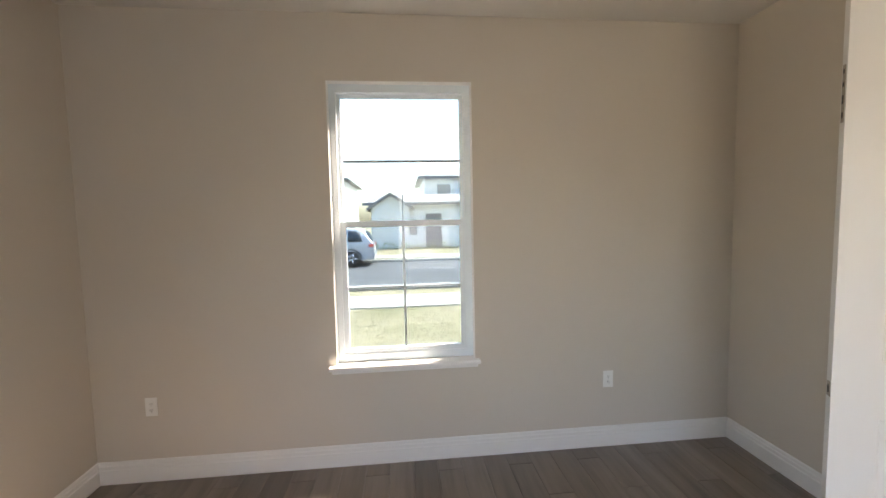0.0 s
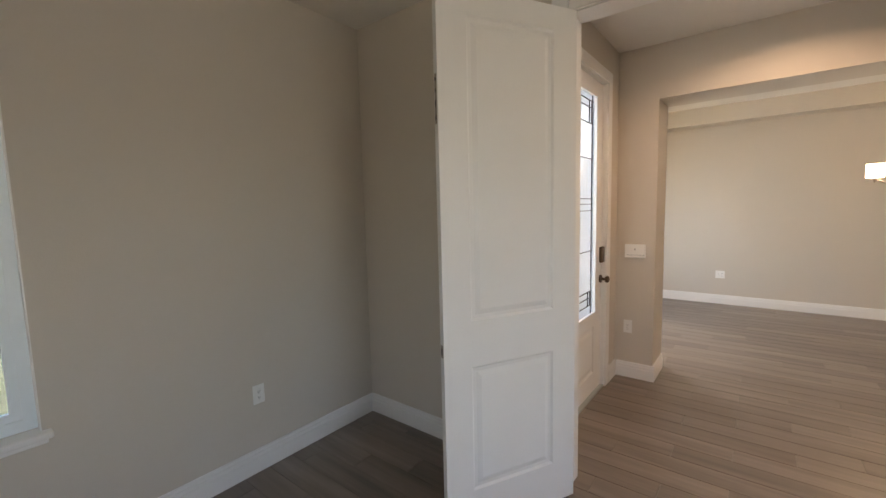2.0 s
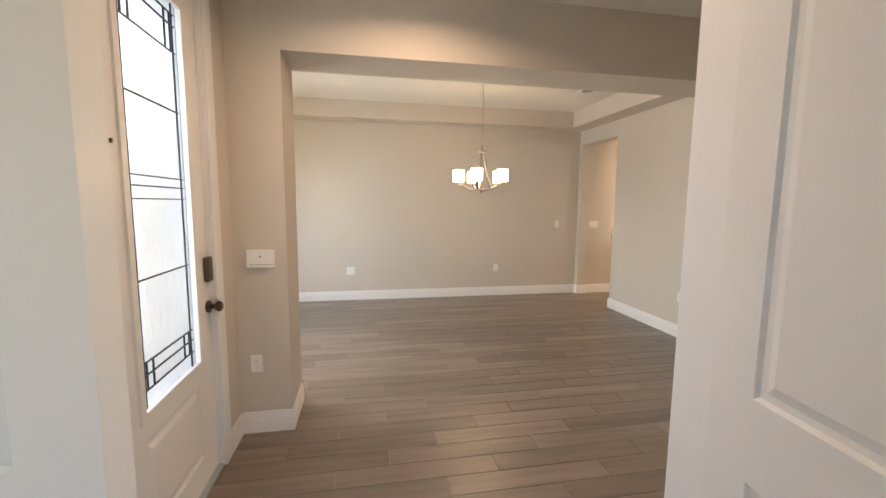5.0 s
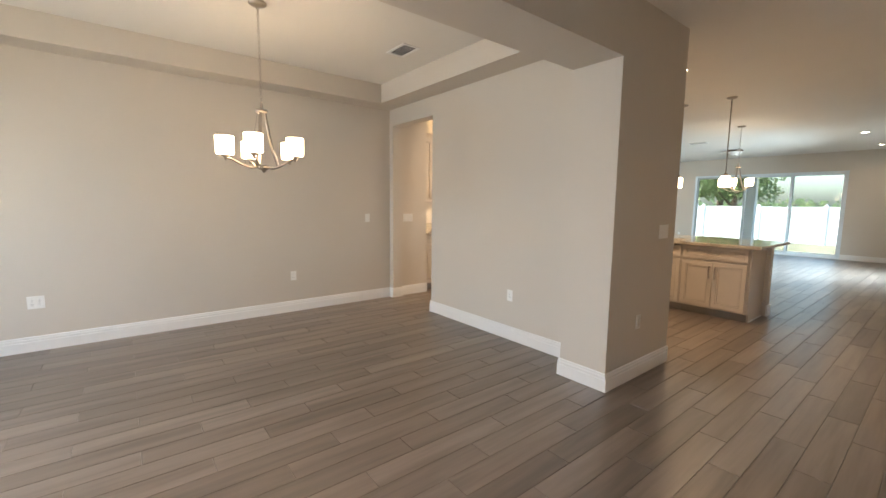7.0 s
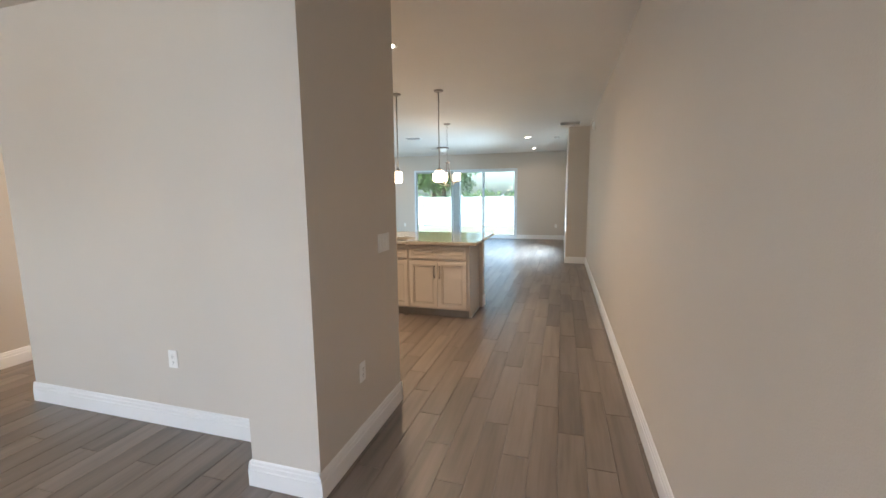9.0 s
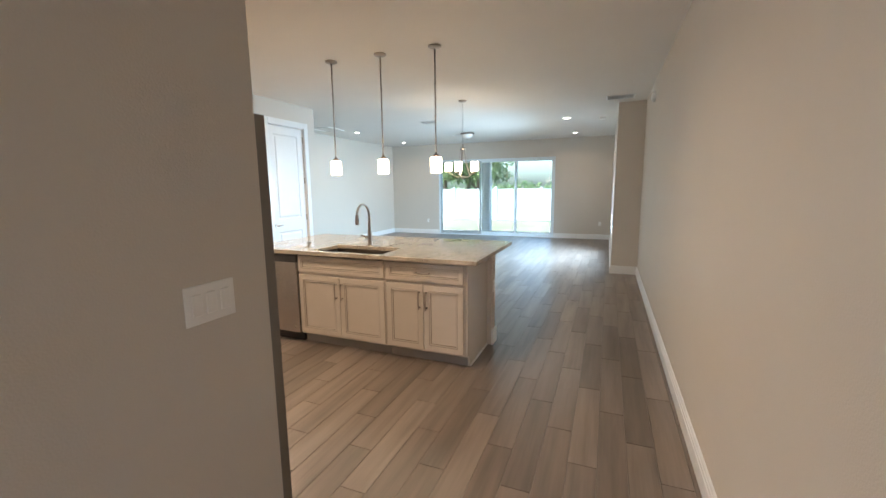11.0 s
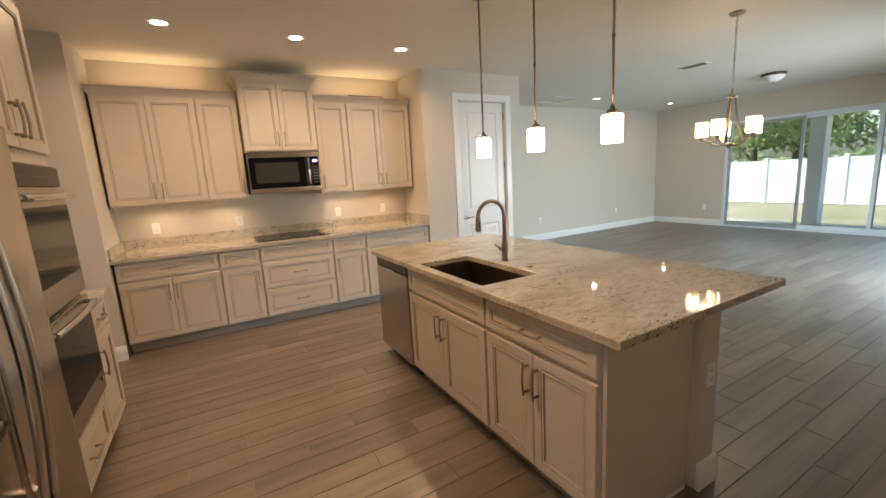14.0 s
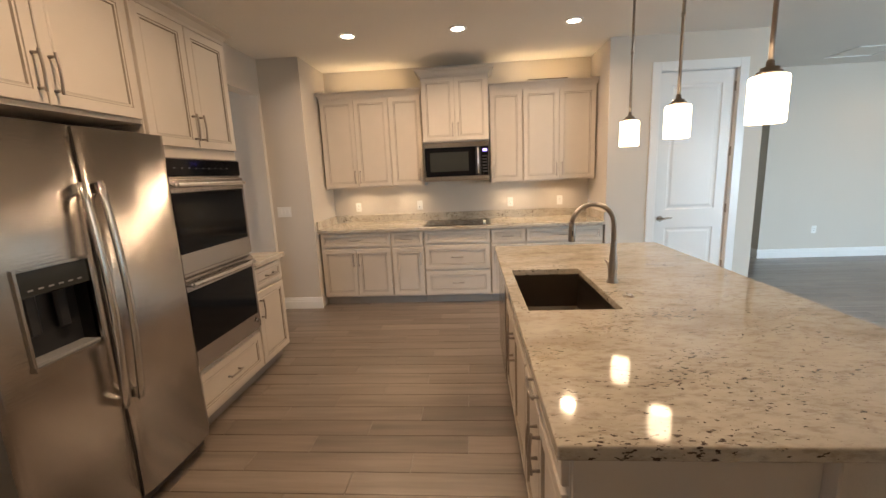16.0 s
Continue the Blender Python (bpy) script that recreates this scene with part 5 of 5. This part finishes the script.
# ---- street and garden ----
def house(x0, x1, y0, y1, eave, ridge, windows, doors_at, gable=None, label="white stucco house with a grey tile roof"):
    h = thing("house", pose(0, 0, GZ), label, "house", "houses across the street")
    part("wall", box(bmesh.new(), x0, x1, y0, y1, 0, eave), STUCCO, h)
    o = 0.5
    bm = bmesh.new()
    a = [bm.verts.new(p) for p in ((x0 - o, y0 - o, eave), (x1 + o, y0 - o, eave), (x1 + o, y1 + o, eave), (x0 - o, y1 + o, eave))]
    mid, inset = (y0 + y1) / 2, min((y1 - y0) / 2, (x1 - x0) / 2.2)
    r = [bm.verts.new((x0 + inset, mid, ridge)), bm.verts.new((x1 - inset, mid, ridge))]
    bm.faces.new((a[0], a[1], r[1], r[0])), bm.faces.new((a[2], a[3], r[0], r[1])), bm.faces.new((a[3], a[0], r[0])), bm.faces.new((a[1], a[2], r[1]))
    bm.faces.new(a[::-1])
    part("roof", bm, ROOF, h)
    bm = bmesh.new()
    box(bm, x0 - o - 0.02, x1 + o + 0.02, y0 - o - 0.05, y0 - o, eave - 0.16, eave + 0.03)
    part("fascia", bm, FASCIA, h)
    for wx, wz, ww, wh in windows:
        w = part("window", box(bmesh.new(), wx - ww / 2, wx + ww / 2, y0 - 0.06, y0 - 0.002, wz, wz + wh), FRAMEW, h)
        part("pane", box(bmesh.new(), wx - ww / 2 + 0.06, wx + ww / 2 - 0.06, y0 - 0.075, y0 - 0.058, wz + 0.06, wz + wh - 0.06), HGLASS, w)
    for dx, dwid, dh in doors_at:
        part("door", box(bmesh.new(), dx - dwid / 2, dx + dwid / 2, y0 - 0.07, y0 - 0.002, 0, dh), plain("dark_door", (0.07, 0.085, 0.11), 0.5), h)
    if gable:
        ga, gb, ge, gp, gy = gable
        bm = bmesh.new()
        f = [bm.verts.new(p) for p in ((ga, gy, 0), (gb, gy, 0), (gb, gy, ge), ((ga + gb) / 2, gy, gp), (ga, gy, ge))]
        k = [bm.verts.new((v.co.x, y0 + 2, v.co.z)) for v in f]
        bm.faces.new(f)
        for i in range(5):
            j = (i + 1) % 5
            bm.faces.new((f[i], f[j], k[j], k[i]))
        part("porch_wall", bm, STUCCO, h)
        for sgn in (-1, 1):
            bm = bmesh.new()
            m, e = (ga + gb) / 2, (ga if sgn < 0 else gb) + sgn * 0.35
            dz = (gp - ge) / ((gb - ga) / 2)
            ez = ge - 0.35 * dz
            pts = [(m, gp), (e, ez), (e, ez + 0.20), (m, gp + 0.20)]
            a1 = [bm.verts.new((x, gy - 0.3, z)) for x, z in pts]
            b1 = [bm.verts.new((x, y0 + 4, z)) for x, z in pts]
            for i in range(4):
                j = (i + 1) % 4
                bm.faces.new((a1[i], a1[j], b1[j], b1[i]))
            bm.faces.new(a1), bm.faces.new(b1[::-1])
            part("porch_roof", bm, [FASCIA], h)
    return h


house(1.6, 16.0, 30.2, 40.0, 5.0, 6.7, [(3.0, 3.4, 1.1, 1.1), (6.5, 3.3, 1.4, 1.2)], [], label="two-storey white stucco house with a grey tile roof")
house(-2.2, 12.0, 28.2, 30.1, 3.05, 3.7, [(0.5, 0.8, 0.9, 1.2), (-1.05, 0.75, 1.0, 1.35)], [(2.05, 1.1, 2.3)], (-2.1, 0.35, 2.75, 3.55, 27.6), "single-storey white stucco house front with a gabled entry")
house(-16.0, -4.3, 30.0, 40.0, 4.9, 6.6, [(-5.6, 3.2, 1.0, 1.0), (-8.5, 3.2, 1.2, 1.0)], [(-6.5, 4.6, 2.2)], label="two-storey white stucco house with a garage")
house(-40, -20, 31.0, 42.0, 4.8, 6.4, [(-24, 3.0, 1.2, 1.2)], [(-30, 4.6, 2.2)])
house(20, 38, 30.0, 42.0, 4.8, 6.4, [(24, 3.0, 1.2, 1.2)], [(29, 4.6, 2.2)])


def leaf_cloud(bm, cx, cy, cz, rx, ry, rz, n, size, rng):
    """Many small leaf quads scattered through a lumpy crown."""
    for _ in range(n):
        d = Vector((rng.gauss(0, 1), rng.gauss(0, 1), rng.gauss(0, 1))).normalized() * (0.55 + 0.45 * rng.random())
        p = Vector((cx + d.x * rx, cy + d.y * ry, cz + d.z * rz))
        a = Vector((rng.uniform(-1, 1), rng.uniform(-1, 1), rng.uniform(-1, 1))).normalized()
        b = a.orthogonal().normalized()
        s = size * rng.uniform(0.6, 1.3)
        q = [bm.verts.new(p + a * s * u + b * s * w) for u, w in ((-1, 0), (0, -0.55), (1, 0), (0, 0.55))]
        bm.faces.new(q)


def tree(x, y, hgt, rng, width=1.0):
    t = thing("tree", pose(x, y, GZ), "leafy green tree behind the fence", "tree", "trees behind the fence")
    bm = bmesh.new()
    tube(bm, [(0, 0, -0.05), (0.05, 0.02, hgt * 0.25), (0.0, 0.1, hgt * 0.5), (0.1, 0.05, hgt * 0.8)], [0.20, 0.15, 0.10, 0.04], 8)
    for k in range(5):
        a = k * 1.26 + rng.random()
        tube(bm, [(0, 0.05, hgt * (0.3 + 0.08 * k)), (0.6 * math.cos(a) * width, 0.6 * math.sin(a), hgt * (0.45 + 0.08 * k)), (1.3 * math.cos(a) * width, 1.3 * math.sin(a), hgt * (0.6 + 0.07 * k))], [0.08, 0.05, 0.02], 6)
    part("trunk", bm, BARK, t)
    bm = bmesh.new()
    for k in range(15):
        a, rr = rng.uniform(0, math.tau), rng.uniform(0.2, 1.5) * width
        leaf_cloud(bm, rr * math.cos(a), rr * math.sin(a), hgt * rng.uniform(0.42, 0.92), 0.75 * width, 0.75, hgt * 0.13, 150, 0.13, rng)
    part("crown", bm, LEAF, t)
    return t


rng = random.Random(5)
for x, y, hgt in ((10.2, -26.8, 5.0), (11.4, -28.5, 6.4), (12.4, -26.8, 5.4), (14.6, -28.0, 6.2), (17.0, -27.5, 5.6), (11.6, -31.5, 6.8), (20.0, -29, 6.2), (12.6, -32.0, 7.0)):
    tree(x, y, hgt, rng, 1.15)
bm = bmesh.new()
for i in range(60):
    leaf_cloud(bm, -8 + i * 0.75, -44 + rng.uniform(-2, 2), 0.5 + rng.uniform(0, 0.8), 1.6, 1.0, 0.9, 60, 0.25, rng)
tagged(link_mesh("far_woods", bm, LEAF), "distant green tree line beyond the fence", "woods", "", "stuff")

FY = -24.0
fence = thing("fence", pose(0, FY, GZ), "tall white vinyl privacy fence across the back garden", "fence")
xs = [-6 + i * 2.4 for i in range(13)]
for a, b in zip(xs, xs[1:]):
    bm = bmesh.new()
    box(bm, a + 0.065, b - 0.065, -0.02, 0.02, 0.06, 1.62)
    box(bm, a + 0.065, b - 0.065, -0.035, 0.035, 1.60, 1.70)
    box(bm, a + 0.065, b - 0.065, -0.035, 0.035, 0.03, 0.16)
    part("panel", bm, FENCE, fence)
for x in xs:
    bm = box(bmesh.new(), x - 0.063, x + 0.063, -0.063, 0.063, 0, 1.76)
    p = part("post", bm, FENCE, fence)
    bm = bmesh.new()
    v = [bm.verts.new(q) for q in ((x - 0.075, -0.075, 1.76), (x + 0.075, -0.075, 1.76), (x + 0.075, 0.075, 1.76), (x - 0.075, 0.075, 1.76), (x, 0, 1.82))]
    for i in range(4):
        bm.faces.new((v[i], v[(i + 1) % 4], v[4]))
    part("cap", bm, FENCE, p)

# parked car: its nose points to -x
car = thing("car", pose(-1.30, 16.95, GZ + 0.012), "silver sport utility vehicle parked along the street", "car")
CL, CHALF, BELT = 4.55, 0.90, 0.98


def lerp_line(line, x):
    for (xa, za), (xb, zb) in zip(line, line[1:]):
        if xa <= x <= xb:
            return za + (zb - za) * (x - xa) / (xb - xa)
    return line[0][1] if x < line[0][0] else line[-1][1]


ROOFLINE = [(-4.55, 0.70), (-4.45, 0.86), (-4.0, 0.96), (-3.30, 1.02), (-2.55, 1.50), (-2.2, 1.58), (-1.3, 1.60), (-0.62, 1.54), (-0.38, 1.47), (-0.10, 1.05), (-0.02, 0.92), (0.0, 0.72)]


def half_width(x, z):
    nose = min(1.0, 0.80 + 0.20 * min(1.0, (x + CL) / 0.5), 0.84 + 0.16 * min(1.0, -x / 0.4))
    lower = 0.95 + 0.05 * min(1.0, max(0.0, z - 0.28) / 0.35)
    return CHALF * nose * lower - 0.30 * max(0.0, z - BELT) ** 1.1


bm = bmesh.new()
prev = None
stations = [-4.55, -4.45, -4.25, -4.0, -3.65, -3.30, -2.95, -2.55, -2.2, -1.75, -1.3, -0.95, -0.62, -0.38, -0.22, -0.10, -0.02, 0.0]
for x in stations:
    top = lerp_line(ROOFLINE, x)
    lv = [0.28, 0.34, 0.52, min(0.76, top - 0.10), min(BELT, top - 0.05)]
    lv += [lv[-1] + (top - 0.03 - lv[-1]) * f for f in (0.5, 1.0)]
    side = [(half_width(x, z), z) for z in lv] + [(half_width(x, top) - 0.10, top)]
    ring = [bm.verts.new((x, CHALF - w, z)) for w, z in side] + [bm.verts.new((x, CHALF + w, z)) for w, z in side[::-1]]
    if prev:
        for k in range(len(ring)):
            q = (k + 1) % len(ring)
            bm.faces.new((prev[k], prev[q], ring[q], ring[k])).smooth = True
    else:
        bm.faces.new(ring[::-1])
    prev = ring
bm.faces.new(prev)
body = part("body", bm, CARP, car)


def side_glass(x0, x1, lean0, lean1, far):
    """A pane laid on the car's flank between two pillars."""
    bm = bmesh.new()
    rows = []
    for f in (0.0, 0.5, 1.0):
        row = []
        for g in (0.0, 0.33, 0.66, 1.0):
            x = x0 + lean0 * f + (x1 + lean1 * f - x0 - lean0 * f) * g
            z = 1.03 + (min(1.50, lerp_line(ROOFLINE, x) - 0.09) - 1.03) * f
            w = half_width(x, z) + 0.006
            row.append(bm.verts.new((x, CHALF + w if far else CHALF - w, z)))
        rows.append(row)
    for a, b in zip(rows, rows[1:]):
        for k in range(3):
            bm.faces.new((a[k], a[k + 1], b[k + 1], b[k])).smooth = True
    ext = bmesh.ops.extrude_face_region(bm, geom=bm.faces[:])
    bmesh.ops.translate(bm, vec=(0, -0.02 if far else 0.02, 0), verts=[e for e in ext["geom"] if isinstance(e, bmesh.types.BMVert)])
    return bm


for far in (False, True):
    for q in ((-1.02, -0.42, 0.0, -0.16), (-1.98, -1.10, 0.04, 0.02), (-3.02, -2.06, 0.52, 0.0)):
        part("side_window", side_glass(*q, far), CARG, car)
    y = CHALF + (0.70 if far else -0.70)
    part("roof_rail", tube(bmesh.new(), [(-2.3, y * 0.98 + 0.018 - (0.08 if far else -0.08), 1.58), (-2.1, y - (0.1 if far else -0.1), 1.63), (-0.9, y - (0.1 if far else -0.1), 1.63), (-0.7, y - (0.1 if far else -0.1), 1.57)], 0.018, 6), CHROME, car)
    part("tail_light", rbox(-0.20, 0.004, (CHALF - 0.86) if not far else (CHALF + 0.50), (CHALF - 0.50) if not far else (CHALF + 0.86), 0.80, 0.93, 0.02), REDL, car)
bm = bmesh.new()
v = [bm.verts.new(p) for p in ((-0.105, 0.36, 1.08), (-0.105, 1.44, 1.08), (-0.345, 1.38, 1.44), (-0.345, 0.42, 1.44), (-0.055, 0.36, 1.10), (-0.055, 1.44, 1.10), (-0.31, 1.38, 1.455), (-0.31, 0.42, 1.455))]
for q in ((3, 2, 1, 0), (4, 5, 6, 7), (0, 1, 5, 4), (1, 2, 6, 5), (2, 3, 7, 6), (3, 0, 4, 7)):
    bm.faces.new([v[i] for i in q])
part("rear_window", bm, CARG, car)
part("bumper", rbox(-0.25, 0.05, 0.14, 1.66, 0.36, 0.58, 0.05, 2), CARP, car)
part("number_plate", rbox(0.0, 0.012, 0.74, 1.06, 0.68, 0.79, 0.003), PLASTIC, car)
part("sill_strip", rbox(-3.35, -1.25, 0.03, 0.10, 0.27, 0.34, 0.02), BLACKP, car)
WR = 0.335
for wx in (-0.90, -3.62):
    for wy, o in ((0.03, -1), (1.77, 1)):
        w = part("wheel", lathe(bmesh.new(), [(0.20, 0.0), (WR - 0.03, 0.0), (WR, 0.02), (WR, 0.19), (WR - 0.03, 0.21), (0.20, 0.21)], 28), TYRE, car, "", pose(wx, wy + 0.03 * o, WR, 90 * o))
        part("rim", lathe(bmesh.new(), [(0.235, -0.006), (0.225, 0.012), (0.20, 0.03), (0.05, 0.03), (0, 0.03)], 24), DARKM, w)
        bm = bmesh.new()
        for k in range(5):
            a = k * math.tau / 5
            tube(bm, [(0.03 * math.cos(a), 0.03 * math.sin(a), 0.006), (0.22 * math.cos(a), 0.22 * math.sin(a), 0.002)], [0.035, 0.042], 6)
        part("spoke", bm, CHROME, w)
    arch = bmesh.new()
    tube(arch, [(wx + 0.40 * math.cos(a), 0.004, WR + 0.40 * math.sin(a)) for a in [math.pi * k / 12 for k in range(13)]], 0.03, 6)
    part("wheel_arch", arch, BLACKP, car)

rg = random.Random(9)
bm = bmesh.new()
for i in range(26):
    leaf_cloud(bm, -2.2 + 0.42 * i + rg.uniform(-0.1, 0.1), 26.7 + rg.uniform(-0.3, 0.3), GZ + 0.25, 0.28, 0.25, 0.28, 26, 0.07, rg)
tagged(link_mesh("shrubs", bm, LEAF), "row of small green shrubs before the house", "shrubs", "", "stuff")
bm = bmesh.new()
for i in range(30000):
    x, y = rg.uniform(-6, 7), rg.uniform(3.4, 8.9)
    h, a = rg.uniform(0.012, 0.028), rg.uniform(0, math.tau)
    dx, dy = 0.006 * math.cos(a), 0.006 * math.sin(a)
    bm.faces.new([bm.verts.new(p) for p in ((x - dx, y - dy, GZ), (x + dx, y + dy, GZ), (x + rg.uniform(-0.03, 0.03), y + rg.uniform(-0.03, 0.03), GZ + h))])
m, nt, b = nodes_of("grass_blades")
nt.links.new(ramp_node(nt, nt.nodes.new("ShaderNodeNewGeometry").outputs["Random Per Island"], [(0, (0.18, 0.19, 0.09)), (0.35, (0.28, 0.25, 0.165)), (1, (0.38, 0.33, 0.24))]), b.inputs["Base Color"])
b.inputs["Roughness"].default_value = 0.9
tagged(link_mesh("lawn_grass", bm, m), "dry patchy grass blades of the front lawn", "grass", "", "stuff")

# ---- floor boards ----
bm = bmesh.new()
for q in FEET:
    box(bm, *q, -0.012, -0.0035)
setting("floor", bm, GROUT, "grey-brown wood-look tile planks with thin grout joints", "floor")
FLOOR = bpy.data.objects["floor"]
PWID, PLEN, STEP = 0.1495, 0.895, 0.2983
ROOMS = ((XW, XH, -1.65, YN), (XH - 0.1, XP, YS, YF + 0.04), (XP, XD, -3.0, YN), (XP, KB, PEND, -2.9), (XP, GX, YS, PEND), (GX, 10.9, -9.7, PEND))
NEAR = ((1.6, 4.2, -8.0, 0.9), (4.2, 6.9, -5.6, -3.5), (4.2, 5.6, -2.3, 0.3))


def plank_bm(bm, x0, x1, y0, y1):
    z, c = 0.0, 0.0016
    lo = [bm.verts.new(p) for p in ((x0, y0, -0.004), (x1, y0, -0.004), (x1, y1, -0.004), (x0, y1, -0.004))]
    hi = [bm.verts.new(p) for p in ((x0 + c, y0 + c, z), (x1 - c, y0 + c, z), (x1 - c, y1 - c, z), (x0 + c, y1 - c, z))]
    for i in range(4):
        j = (i + 1) % 4
        bm.faces.new((lo[i], lo[j], hi[j], hi[i]))
    bm.faces.new(hi)


one = bmesh.new()
plank_bm(one, 0.001, PWID - 0.001, 0.001, PLEN - 0.001)
PLANK = bpy.data.meshes.new("plank")
one.to_mesh(PLANK)
one.free()
PLANK.materials.append(TILE_ONE)
rest, count = bmesh.new(), 0
for i in range(-38, 52):
    x0 = 3.39 + i * PWID
    for k in range(-12, 14):
        y0 = -6.665 - i * STEP + (i // 3) * 3 * STEP + k * PLEN
        cx, cy = x0 + PWID / 2, y0 + PLEN / 2
        if not any(a - 0.08 < cx < b + 0.08 and y0 < d and y0 + PLEN > c for a, b, c, d in ROOMS):
            continue
        edge = YF + 0.12 if XH < cx < XP else YN
        low = -1.65 if cx < XH - 0.1 else YS - 0.15
        if y0 > edge - 0.02 or y0 + PLEN < low + 0.02:
            continue
        if y0 + PLEN > edge or y0 < low:
            plank_bm(rest, x0 + 0.001, x0 + PWID - 0.001, max(y0, low) + 0.001, min(y0 + PLEN, edge) - 0.001)
            continue
        if count < 300 and any(a < cx < b and c < cy < d for a, b, c, d in NEAR):
            ob = new("plank", PLANK)
            ob.parent, ob.location = FLOOR, (x0, y0, 0)
            count += 1
        else:
            plank_bm(rest, x0 + 0.001, x0 + PWID - 0.001, y0 + 0.001, y0 + PLEN - 0.001)
field = part("planks", rest, TILE_MANY, FLOOR, "rows of wood-look tile planks")
field["kind"] = "stuff"
